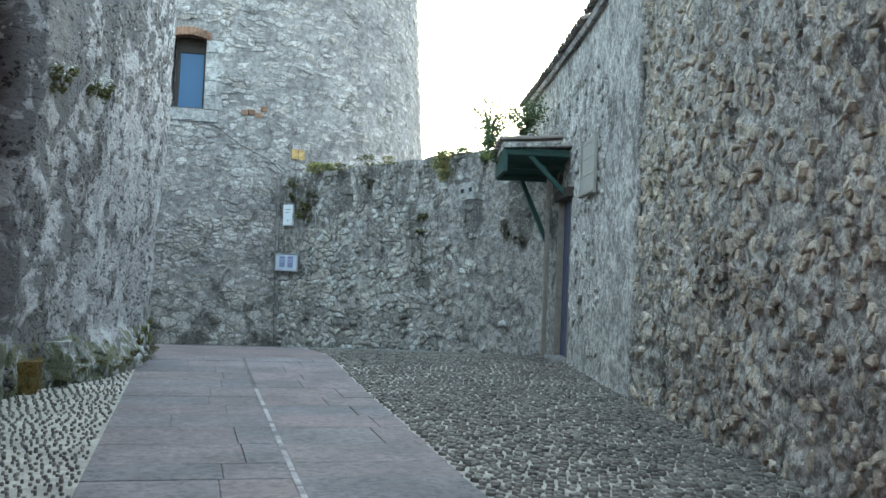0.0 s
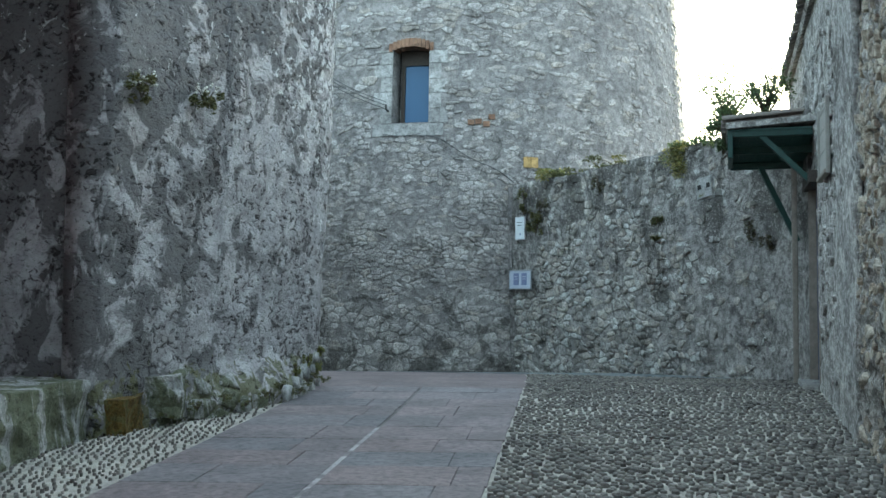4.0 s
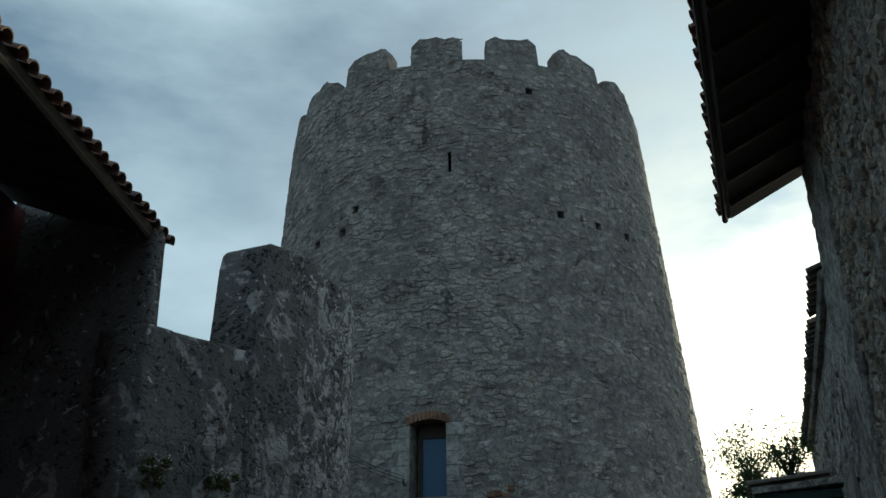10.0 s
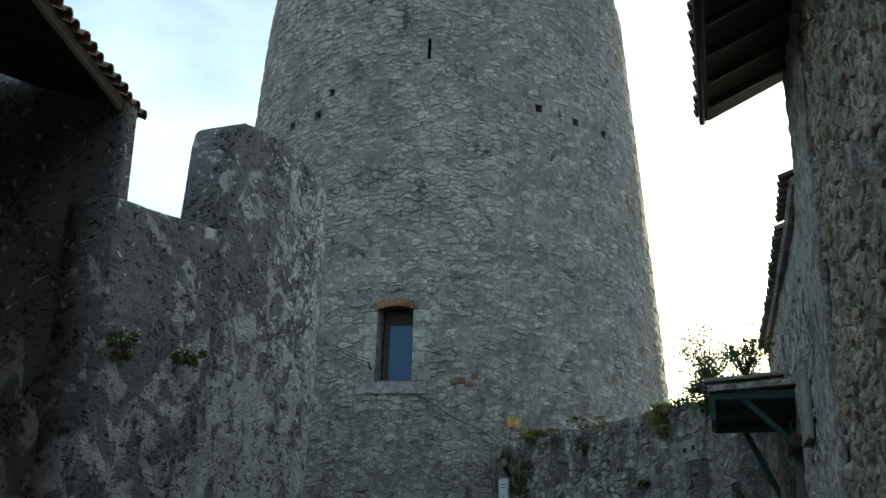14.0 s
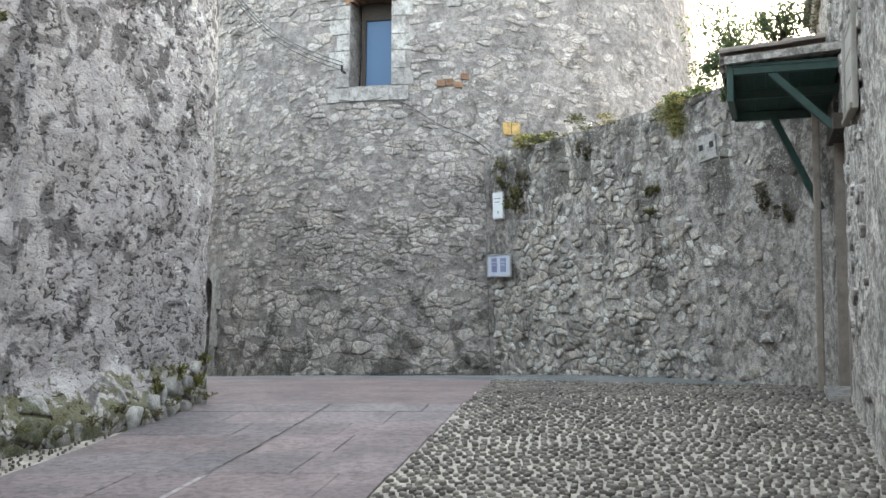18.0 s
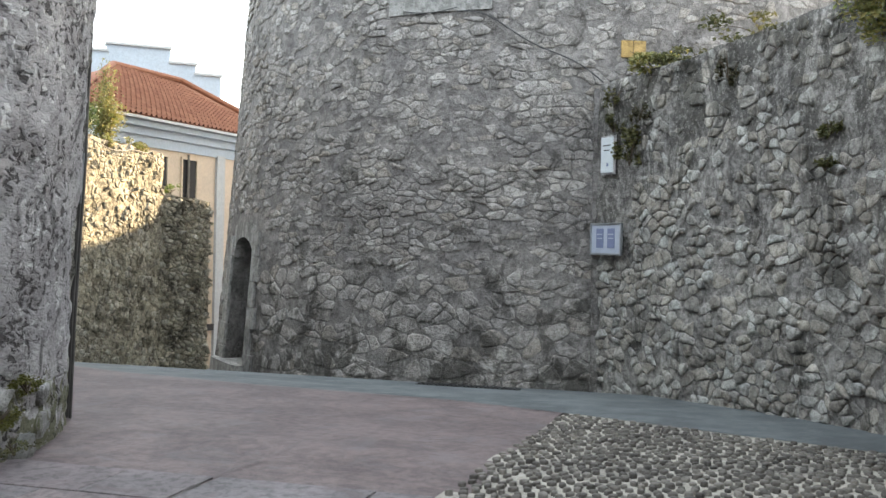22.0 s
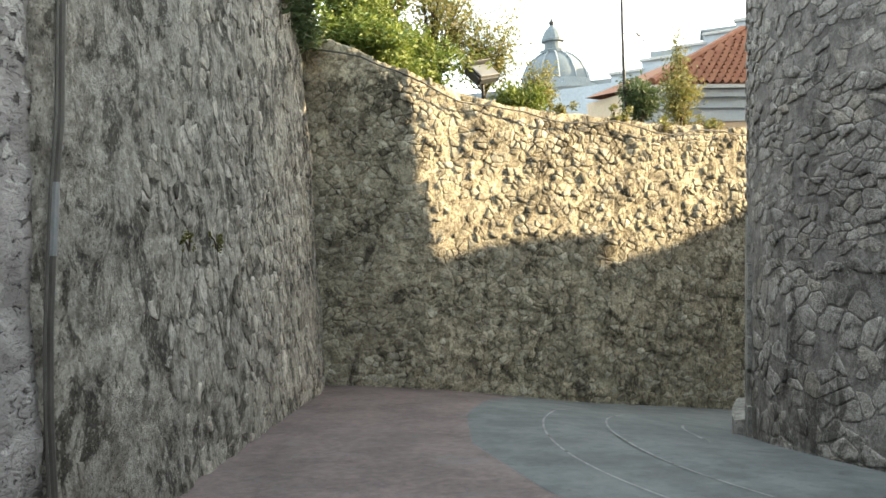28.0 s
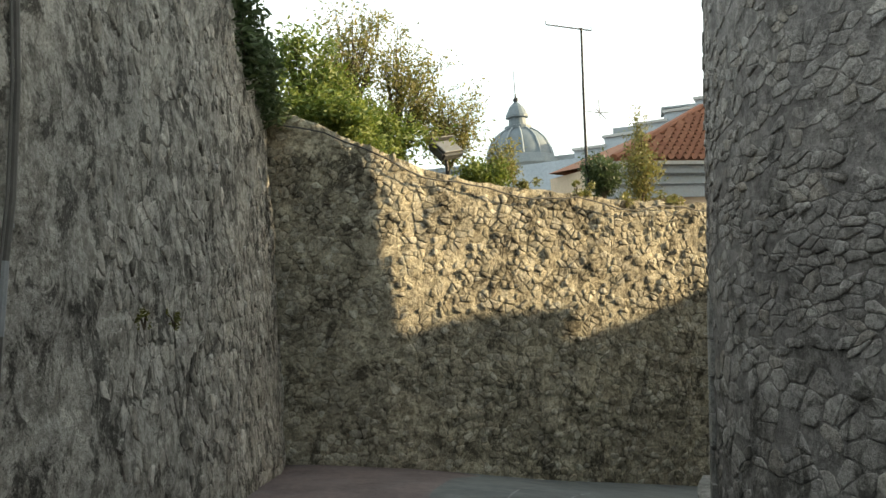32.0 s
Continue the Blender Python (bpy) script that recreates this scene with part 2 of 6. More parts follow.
def leaf_mat(name, tones):
    m, n, l, b = node_mat(name)
    vec, g = world_vec(n, l)
    col = ramp(n, l, own_random(n, l, g), [(i / (len(tones) - 1), c) for i, c in enumerate(tones)])
    l.new(col, b.inputs["Base Color"])
    b.inputs["Roughness"].default_value = 0.55
    tr = n.new("ShaderNodeBsdfTranslucent")
    l.new(col, tr.inputs["Color"])
    ms = n.new("ShaderNodeMixShader")
    ms.inputs[0].default_value = 0.35
    l.new(b.outputs[0], ms.inputs[1])
    l.new(tr.outputs[0], ms.inputs[2])
    l.new(ms.outputs[0], n["Material Output"].inputs["Surface"])
    return m


M = {}
# dark patches thicken below 1.4 m, so the tower darkens towards its foot
M["tower_mortar"] = masonry("tower_mortar", [(0.19, 0.179, 0.169), (0.25, 0.235, 0.223), (0.307, 0.288, 0.276)], stain=(0.10, 0.095, 0.085), stain_amt=(0.55, 0.63), streak=2.4, lumps=9, bump=0.022, fine=45, speck=0.5, pits=0.35, dark_drift=("Z", 0.1, 1.4, 0.08, 0.0), blotch=0.35)
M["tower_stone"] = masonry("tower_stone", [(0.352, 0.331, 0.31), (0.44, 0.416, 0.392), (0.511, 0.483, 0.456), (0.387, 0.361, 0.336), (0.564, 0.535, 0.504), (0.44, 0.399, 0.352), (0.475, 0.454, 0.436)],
                           stain=(0.09, 0.085, 0.075), stain_amt=(0.55, 0.63), streak=2.4, pieces=True, bump=0.028, lumps=17, fine=60, pits=0.55, dark_drift=("Z", 0.1, 1.4, 0.08, 0.0), blotch=0.35)
M["low_mortar"] = masonry("low_mortar", [(0.192, 0.182, 0.170), (0.297, 0.283, 0.263), (0.401, 0.383, 0.358)], stain=(0.11, 0.105, 0.095), stain_amt=(0.515, 0.57), lumps=10, bump=0.025, fine=45,
                          streak=1.1, speck=0.6, dark_drift=("Z", 1.2, 3.4, -0.05, 0.05), pits=0.5, blotch=0.5)
M["low_stone"] = masonry("low_stone", [(0.364, 0.350, 0.316), (0.498, 0.473, 0.431), (0.612, 0.612, 0.574), (0.422, 0.392, 0.344), (0.574, 0.536, 0.469), (0.325, 0.302, 0.273)],
                         stain=(0.13, 0.125, 0.11), stain_amt=(0.525, 0.58), pieces=True, bump=0.016, lumps=18, fine=60, pits=0.55, streak=1.1, dark_drift=("Z", 1.2, 3.4, -0.06, 0.04), blotch=0.45)
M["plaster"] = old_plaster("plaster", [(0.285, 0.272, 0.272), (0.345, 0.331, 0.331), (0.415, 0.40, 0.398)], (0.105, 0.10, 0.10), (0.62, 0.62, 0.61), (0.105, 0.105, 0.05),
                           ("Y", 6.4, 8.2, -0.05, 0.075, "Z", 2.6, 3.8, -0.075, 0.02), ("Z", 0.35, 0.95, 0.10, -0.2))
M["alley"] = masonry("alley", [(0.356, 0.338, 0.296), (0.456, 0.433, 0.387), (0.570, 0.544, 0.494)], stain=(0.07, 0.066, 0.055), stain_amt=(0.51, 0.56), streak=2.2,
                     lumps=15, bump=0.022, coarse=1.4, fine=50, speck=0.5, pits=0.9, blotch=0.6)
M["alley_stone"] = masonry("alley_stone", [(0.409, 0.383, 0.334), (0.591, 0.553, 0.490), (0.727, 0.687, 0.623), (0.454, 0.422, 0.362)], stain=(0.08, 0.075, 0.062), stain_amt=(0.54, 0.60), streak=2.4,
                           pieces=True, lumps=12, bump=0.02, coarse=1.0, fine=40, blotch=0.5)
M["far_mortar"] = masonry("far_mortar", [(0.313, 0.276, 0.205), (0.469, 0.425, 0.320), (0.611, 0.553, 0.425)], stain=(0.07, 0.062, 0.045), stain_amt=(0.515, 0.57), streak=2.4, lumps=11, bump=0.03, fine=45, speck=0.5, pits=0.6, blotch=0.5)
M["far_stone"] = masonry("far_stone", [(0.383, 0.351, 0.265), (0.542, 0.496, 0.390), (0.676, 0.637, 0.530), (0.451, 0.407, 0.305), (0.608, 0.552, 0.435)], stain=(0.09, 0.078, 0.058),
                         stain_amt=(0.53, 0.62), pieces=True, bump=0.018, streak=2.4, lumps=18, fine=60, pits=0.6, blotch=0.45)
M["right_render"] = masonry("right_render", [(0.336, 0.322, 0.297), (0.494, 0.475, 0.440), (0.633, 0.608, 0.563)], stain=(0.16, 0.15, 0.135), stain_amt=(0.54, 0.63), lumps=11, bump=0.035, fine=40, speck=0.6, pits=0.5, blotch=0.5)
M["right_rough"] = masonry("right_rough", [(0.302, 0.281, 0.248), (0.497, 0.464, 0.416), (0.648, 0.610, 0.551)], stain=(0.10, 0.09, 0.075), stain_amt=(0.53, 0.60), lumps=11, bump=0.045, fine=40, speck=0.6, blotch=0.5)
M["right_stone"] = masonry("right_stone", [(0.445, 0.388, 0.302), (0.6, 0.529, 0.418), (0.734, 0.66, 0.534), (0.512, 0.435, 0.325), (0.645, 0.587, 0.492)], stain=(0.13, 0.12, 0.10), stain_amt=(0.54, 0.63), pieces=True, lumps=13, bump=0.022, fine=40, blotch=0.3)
M["ashlar"] = masonry("ashlar", [(0.339, 0.331, 0.312), (0.446, 0.437, 0.415)], stain=(0.16, 0.155, 0.145), stain_amt=(0.53, 0.62), pieces=True, bump=0.015, lumps=10)
M["brick_red"] = masonry("brick_red", [(0.210, 0.119, 0.077), (0.266, 0.161, 0.105)], stain_amt=(0.6, 0.9), pieces=True, bump=0.008)
M["ochre"] = masonry("ochre", [(0.50, 0.33, 0.12), (0.55, 0.38, 0.16)], stain_amt=(0.65, 0.95), pieces=True, bump=0.008)
M["ground"] = masonry("ground", [(0.24, 0.225, 0.22), (0.30, 0.275, 0.27)], stain=(0.12, 0.11, 0.11), stain_amt=(0.5, 0.8), bump=0.006, lumps=6, fine=120, pits=0.3)
M["slab"] = masonry("slab", [(0.215, 0.188, 0.190), (0.262, 0.213, 0.210), (0.226, 0.216, 0.224), (0.280, 0.222, 0.216), (0.240, 0.208, 0.212), (0.205, 0.195, 0.203)], stain=(0.19, 0.155, 0.158), stain_amt=(0.55, 0.62), pieces=True,
                    bump=0.006, fine=110, lumps=16, rough=0.7, pits=0.45, speck=0.18)
M["joint"] = masonry("joint", [(0.15, 0.135, 0.13), (0.20, 0.185, 0.18)], stain_amt=(0.6, 0.9), bump=0.01)
M["pale_joint"] = masonry("pale_joint", [(0.42, 0.395, 0.385), (0.50, 0.47, 0.46)], stain=(0.22, 0.20, 0.20), stain_amt=(0.51, 0.57), coarse=2.2, streak=3.0, bump=0.004, pits=0.3)
M["grey_road"] = masonry("grey_road", [(0.120, 0.136, 0.140), (0.152, 0.168, 0.172)], stain=(0.14, 0.15, 0.155), stain_amt=(0.5, 0.85), bump=0.005, lumps=5, fine=130, rough=0.75, pits=0.3)
M["red_road"] = masonry("red_road", [(0.146, 0.116, 0.117), (0.172, 0.138, 0.136), (0.202, 0.158, 0.153)], stain=(0.19, 0.165, 0.168), stain_amt=(0.54, 0.62), bump=0.006, lumps=12, fine=130, rough=0.7, pits=0.3)
M["bed"] = masonry("bed", [(0.396, 0.376, 0.326), (0.506, 0.472, 0.417)], stain=(0.18, 0.17, 0.16), stain_amt=(0.5, 0.78), bump=0.012, lumps=10, fine=110, pits=0.3)
M["cobble"] = masonry("cobble", [(0.095, 0.086, 0.076), (0.158, 0.143, 0.126), (0.239, 0.219, 0.193), (0.12, 0.11, 0.097)], stain_amt=(0.62, 0.9), pieces=True, bump=0.003, rough=0.6, pits=0.3)
M["boulder"] = masonry("boulder", [(0.277, 0.277, 0.267), (0.405, 0.4, 0.384), (0.512, 0.512, 0.49)], stain=(0.10, 0.11, 0.05), stain_amt=(0.485, 0.54), bump=0.03, lumps=8)
M["foot_stone"] = masonry("foot_stone", [(0.4, 0.4, 0.384), (0.512, 0.508, 0.488), (0.336, 0.336, 0.32), (0.576, 0.572, 0.552)], stain=(0.15, 0.15, 0.06), stain_amt=(0.545, 0.61), pieces=True, bump=0.02, lumps=9, pits=0.5, coarse=2.0)
M["rust_moss"] = masonry("rust_moss", [(0.10, 0.065, 0.018), (0.19, 0.12, 0.03), (0.16, 0.14, 0.05)], stain=(0.05, 0.045, 0.02), stain_amt=(0.52, 0.6), bump=0.03, lumps=12)
M["tile"] = tile_mat("tile", [(0.160, 0.096, 0.068), (0.240, 0.128, 0.080), (0.208, 0.136, 0.104), (0.144, 0.112, 0.096)])
M["old_tile"] = tile_mat("old_tile", [(0.13, 0.115, 0.10), (0.19, 0.16, 0.135), (0.16, 0.145, 0.13), (0.12, 0.11, 0.10)])
M["arc_joint"] = masonry("arc_joint", [(0.25, 0.26, 0.265), (0.31, 0.32, 0.325)], stain_amt=(0.52, 0.6), bump=0.003, pits=0.3)
M["house_tile"] = tile_mat("house_tile", [(0.204, 0.072, 0.036), (0.270, 0.114, 0.060), (0.228, 0.087, 0.045)])
M["dark_wood"] = plain("dark_wood", (0.045, 0.035, 0.028), 0.8, var=0.4, scale=20)
M["green_paint"] = plain("green_paint", (0.014, 0.05, 0.041), 0.55, var=0.3, scale=15)
M["post_paint"] = plain("post_paint", (0.21, 0.185, 0.155), 0.75, var=0.3)
M["door_blue"] = plain("door_blue", (0.045, 0.05, 0.09), 0.6, var=0.3)
M["sheet"] = plain("sheet", (0.27, 0.26, 0.235), 0.8, var=0.15)
M["plaque"] = plain("plaque", (0.58, 0.62, 0.64), 0.4, var=0.06)
M["sign_face"] = plain("sign_face", (0.42, 0.46, 0.54), 0.35, var=0.1)
M["sign_ink"] = plain("sign_ink", (0.17, 0.20, 0.32), 0.4, var=0.1)
M["sign_frame"] = plain("sign_frame", (0.36, 0.38, 0.40), 0.4, metal=0.7, var=0.1)
M["iron"] = plain("iron", (0.035, 0.035, 0.037), 0.6, metal=0.3, var=0.3)
M["cable"] = plain("cable", (0.05, 0.05, 0.052), 0.6, var=0.2)
M["pipe"] = plain("pipe", (0.09, 0.086, 0.08), 0.6, var=0.35, scale=6)
M["pipe_pale"] = plain("pipe_pale", (0.26, 0.275, 0.29), 0.45, var=0.2)
M["socket_shade"] = plain("socket_shade", (0.02, 0.019, 0.018), 0.95, var=0.3)
M["red_wall"] = plain("red_wall", (0.16, 0.035, 0.04), 0.85, var=0.25, scale=4, bump=0.004)
M["house_wall"] = plain("house_wall", (0.60, 0.48, 0.36), 0.8, var=0.08, scale=2)
M["house_trim"] = plain("house_trim", (0.40, 0.46, 0.52), 0.7, var=0.08, scale=2)
M["white_trim"] = plain("white_trim", (0.45, 0.46, 0.46), 0.7, var=0.08, scale=2)
M["dome_slate"] = plain("dome_slate", (0.12, 0.15, 0.17), 0.6, var=0.2, scale=1.5)
M["dome_wall"] = plain("dome_wall", (0.20, 0.235, 0.26), 0.7, var=0.1, scale=2)
M["bark"] = plain("bark", (0.09, 0.07, 0.05), 0.95, var=0.4, scale=30, bump=0.01)
M["leaf"] = leaf_mat("leaf", [(0.07, 0.12, 0.025), (0.13, 0.185, 0.035), (0.20, 0.235, 0.05), (0.10, 0.15, 0.03)])
M["leaf_dark"] = leaf_mat("leaf_dark", [(0.043, 0.072, 0.029), (0.072, 0.109, 0.041), (0.087, 0.116, 0.051)])
M["leaf_gold"] = leaf_mat("leaf_gold", [(0.15, 0.165, 0.05), (0.25, 0.215, 0.065), (0.13, 0.165, 0.045), (0.30, 0.245, 0.08), (0.18, 0.21, 0.11)])
M["moss"] = leaf_mat("moss", [(0.05, 0.06, 0.02), (0.09, 0.09, 0.03), (0.12, 0.11, 0.035)])
M["moss_dry"] = leaf_mat("moss_dry", [(0.055, 0.045, 0.03), (0.08, 0.07, 0.035), (0.06, 0.065, 0.03)])
M["moss_bright"] = leaf_mat("moss_bright", [(0.10, 0.105, 0.025), (0.17, 0.165, 0.04), (0.13, 0.14, 0.04)])
M["flower"] = plain("flower", (0.55, 0.42, 0.08), 0.7, var=0.2)
M["daisy"] = plain("daisy", (0.55, 0.55, 0.48), 0.7, var=0.1)
M["soil"] = masonry("soil", [(0.10, 0.085, 0.06), (0.14, 0.12, 0.08)], bump=0.03)
M["lamp_grey"] = plain("lamp_grey", (0.07, 0.072, 0.075), 0.5, metal=0.4, var=0.1)


def glass_mat(name, tint, rough=0.08):
    m, n, l, b = node_mat(name)
    b.inputs["Base Color"].default_value = (*tint, 1)
    b.inputs["Roughness"].default_value = rough
    b.inputs["Specular IOR Level"].default_value = 0.3
    vec, g = world_vec(n, l)
    add_bump(n, l, b, noise_tex(n, l, vec, 3, 2), 0.003)
    return m


M["blue_pane"] = glass_mat("blue_pane", (0.03, 0.085, 0.17), 0.35)
M["house_pane"] = glass_mat("house_pane", (0.03, 0.03, 0.032), 0.1)
M["lamp_glass"] = glass_mat("lamp_glass", (0.12, 0.125, 0.13), 0.2)


# ---- building helpers ----
def mesh_ob(name, verts, faces, mat, parent=None, label="", smooth=False):
    me = bpy.data.meshes.new(name)
    me.from_pydata([tuple(v) for v in verts], [], faces)
    me.materials.append(mat)
    if smooth:
        me.polygons.foreach_set("use_smooth", [True] * len(me.polygons))
    me.update()
    ob = new(name, me)
    if parent is not None:
        ob.parent = parent
    if label:
        tagged(ob, label)
    return ob


def part(name, bm, mat, parent=None, label="", smooth=False):
    me = bpy.data.meshes.new(name)
    bm.to_mesh(me)
    bm.free()
    me.materials.append(mat)
    if smooth:
        me.polygons.foreach_set("use_smooth", [True] * len(me.polygons))
    ob = new(name, me)
    if parent is not None:
        ob.parent = parent
    if label:
        tagged(ob, label)
    return ob


def thing(name, label, category, group="", kind="", at=(0, 0, 0)):
    ob = new(name)
    ob.location = at
    ob.empty_display_size = 0.1
    return tagged(ob, label, category, group, kind)


def box_bm(size, m=None, bevel=0.0, segs=1):
    bm = bmesh.new()
    bmesh.ops.create_cube(bm, size=1)
    bmesh.ops.scale(bm, vec=size, verts=bm.verts)
    if bevel:
        bmesh.ops.bevel(bm, geom=bm.edges[:], offset=bevel, segments=segs, affect="EDGES")
    if m is not None:
        bmesh.ops.transform(bm, matrix=m, verts=bm.verts)
    return bm


def tube_bm(points, radius, sides=8, caps=True):
    bm = bmesh.new()
    pts = [Vector(p) for p in points]
    rad = radius if isinstance(radius, (list, tuple)) else [radius] * len(pts)
    rings = []
    for i, p in enumerate(pts):
        d = (pts[min(i + 1, len(pts) - 1)] - pts[max(i - 1, 0)]).normalized()
        a = d.orthogonal().normalized() if i == 0 else (last - d * last.dot(d)).normalized()
        last = a
        b = d.cross(a)
        rings.append([bm.verts.new(p + (a * math.cos(6.28319 * k / sides) + b * math.sin(6.28319 * k / sides)) * rad[i]) for k in range(sides)])
    for r0, r1 in zip(rings, rings[1:]):
        for k in range(sides):
            bm.faces.new((r0[k], r0[(k + 1) % sides], r1[(k + 1) % sides], r1[k]))
    if caps:
        bm.faces.new(rings[0][::-1])
        bm.faces.new(rings[-1])
    return bm


def ground_z(x, y):
    return float(np.interp(y, [-60, -4.5, 6, 8.5, 9.6, 13, 15, 16, 17.3, 18.5, 22.5, 24.3, 40, 120],
                           [0, 0, 0.08, 0.14, 0.14, 0.0, -0.15, -0.29, -0.56, -0.82, -1.52, -1.75, -2.5, -3.2]))


def chain(points):
    """A path over the plan: its length, and the place and normal (to its right) at an arc length."""
    p = [Vector((a, b, 0)) for a, b in points]
    s = [0.0]
    for a, b in zip(p, p[1:]):
        s.append(s[-1] + (b - a).length)

    def at(u):
        i = max(0, min(len(p) - 2, int(np.searchsorted(s, u, side="right")) - 1))
        d = (p[i + 1] - p[i]).normalized()
        return p[i] + d * (u - s[i]), Vector((d.y, -d.x, 0))
    return s[-1], at


def wavy(p, amp, freq):
    return amp * noise.noise(Vector(p) * freq)


def wall_mesh(name, points, top, thick, mat, low=-1.0, step=0.25, rough=0.03, holes=(), parent=None, freq=1.6, vstep=0.25, crust=0.0, lean=None):
    """A thick wall along a path, its face to the path's right; top(u) is its height there; holes are (u0, u1, z0, z1) cut through it."""
    length, at = chain(points)
    us = set(np.linspace(0, length, max(2, int(length / step) + 1)).round(4))
    peak = max(top(u) for u in us)
    vs = set(np.linspace(0, 1, max(2, int((peak - low) / vstep) + 1)).round(4))
    for h in holes:
        us |= {h[0], h[1]}
    us = sorted(us)
    hz = sorted({z for h in holes for z in h[2:]})
    verts, faces = [], []
    cols = []
    for u in us:
        t = top(u)
        zs = sorted([low + (t - low) * v for v in vs])
        for z in hz:
            k = int(np.argmin([abs(q - z) for q in zs]))
            zs[k] = z
        cols.append(sorted(zs))
    nz = len(cols[0])
    cut = lambda i, j: any(h[0] - 1e-4 <= us[i] and us[i + 1] <= h[1] + 1e-4 and h[2] - 1e-3 <= cols[i][j] and cols[i][j + 1] <= h[3] + 1e-3 for h in holes)
    for side in (0, 1):
        for i, u in enumerate(us):
            p, n = at(u)
            for z in cols[i]:
                q = p + Vector((0, 0, z))
                if side == 0:
                    if lean:
                        q = q + n * lean(u, z)
                    q = q + n * (wavy(q, rough, freq) + wavy(q, rough * 0.5, freq * 3.1) + wavy(q, rough * 0.4, freq * 7.3))
                    if crust:
                        q = q + n * (wavy(q, crust, 9.0) + wavy(q, crust * 0.9, 19.0))
                else:
                    q = q - n * thick
                verts.append(q)
    half = len(us) * nz
    for i in range(len(us) - 1):
        for j in range(nz - 1):
            a, b, c, d = i * nz + j, (i + 1) * nz + j, (i + 1) * nz + j + 1, i * nz + j + 1
            if cut(i, j):
                for (e0, e1), out in (((a, b), j == 0 or not cut(i, j - 1)), ((c, d), j == nz - 2 or not cut(i, j + 1)),
                                      ((d, a), i == 0 or not cut(i - 1, j)), ((b, c), i == len(us) - 2 or not cut(i + 1, j))):
                    if out:
                        faces.append((e0, e1, e1 + half, e0 + half))
                continue
            faces.append((a, b, c, d))
            faces.append((a + half, d + half, c + half, b + half))
        t0, t1 = i * nz + nz - 1, (i + 1) * nz + nz - 1
        faces.append((t0, t1, t1 + half, t0 + half))
        faces.append(((i + 1) * nz, i * nz, i * nz + half, (i + 1) * nz + half))
    for j in range(nz - 1):
        faces.append((j, j + 1, j + 1 + half, j + half))
        k = (len(us) - 1) * nz + j
        faces.append((k + 1, k, k + half, k + 1 + half))
    return mesh_ob(name, verts, faces, mat, parent, smooth=step < 0.1), length, at


def clip_poly(poly, px, py, nx, ny):
    out = []
    k = len(poly)
    for i in range(k):
        ax, ay = poly[i]
        bx, by = poly[(i + 1) % k]
        da, db = (ax - px) * nx + (ay - py) * ny, (bx - px) * nx + (by - py) * ny
        if da <= 0:
            out.append((ax, ay))
        if (da < 0 < db) or (db < 0 < da):
            t = da / (da - db)
            out.append((ax + (bx - ax) * t, ay + (by - ay) * t))
    return out


def cells(u0, u1, v0, v1, du, dv, rng, jitter=0.42, merge=0.28):
    """Random stone outlines that fill a rectangle: cells round jittered seeds, flatter than high as du and dv say."""
    nu, nv = max(2, int((u1 - u0) / du)), max(2, int((v1 - v0) / dv))
    du, dv = (u1 - u0) / nu, (v1 - v0) / nv
    asp = du / dv
    seed = {}
    for i in range(-2, nu + 2):
        for j in range(-2, nv + 2):
            if rng.random() < merge:
                continue
            seed[i, j] = ((i + 0.5 + (0.5 if j % 2 else 0) + rng.uniform(-jitter, jitter)), (j + 0.5 + rng.uniform(-jitter, jitter)))
    out = []
    for i in range(nu):
        for j in range(nv):
            if (i, j) not in seed:
                continue
            x, y = seed[i, j]
            poly = [(x - 1.2, y - 0.9), (x + 1.2, y - 0.9), (x + 1.2, y + 0.9), (x - 1.2, y + 0.9)]
            for a in (-1, 0, 1, -2, 2):
                for b in (-1, 0, 1, -2, 2):
                    if (a or b) and (i + a, j + b) in seed:
                        sx, sy = seed[i + a, j + b]
                        poly = clip_poly(poly, (x + sx) / 2, (y + sy) / 2, sx - x, sy - y)
                        if len(poly) < 3:
                            break
                if len(poly) < 3:
                    break
            if len(poly) >= 3:
                soft = []
                for (ax, ay), (bx, by) in zip(poly, poly[1:] + poly[:1]):
                    if math.hypot(ax - bx, ay - by) > 0.16:
                        soft += [(ax * 0.84 + bx * 0.16, ay * 0.84 + by * 0.16), (ax * 0.16 + bx * 0.84, ay * 0.16 + by * 0.84)]
                    else:
                        soft.append(((ax + bx) / 2, (ay + by) / 2))
                if len(soft) >= 4:
                    pts = [(u0 + px * du, v0 + py * dv) for px, py in soft]
                    wx = [(a + 0.6 * du * noise.noise(Vector((a * 0.5 / du, b * 0.5 / dv, 1.7))) + 0.16 * du * noise.noise(Vector((a * 2.1 / du, b * 2.1 / dv, 4.7))),
                           b + 0.6 * dv * noise.noise(Vector((a * 0.5 / du, b * 0.5 / dv, 9.3))) + 0.16 * dv * noise.noise(Vector((a * 2.1 / du, b * 2.1 / dv, 7.1)))) for a, b in pts]
                    out.append(wx)
    return out


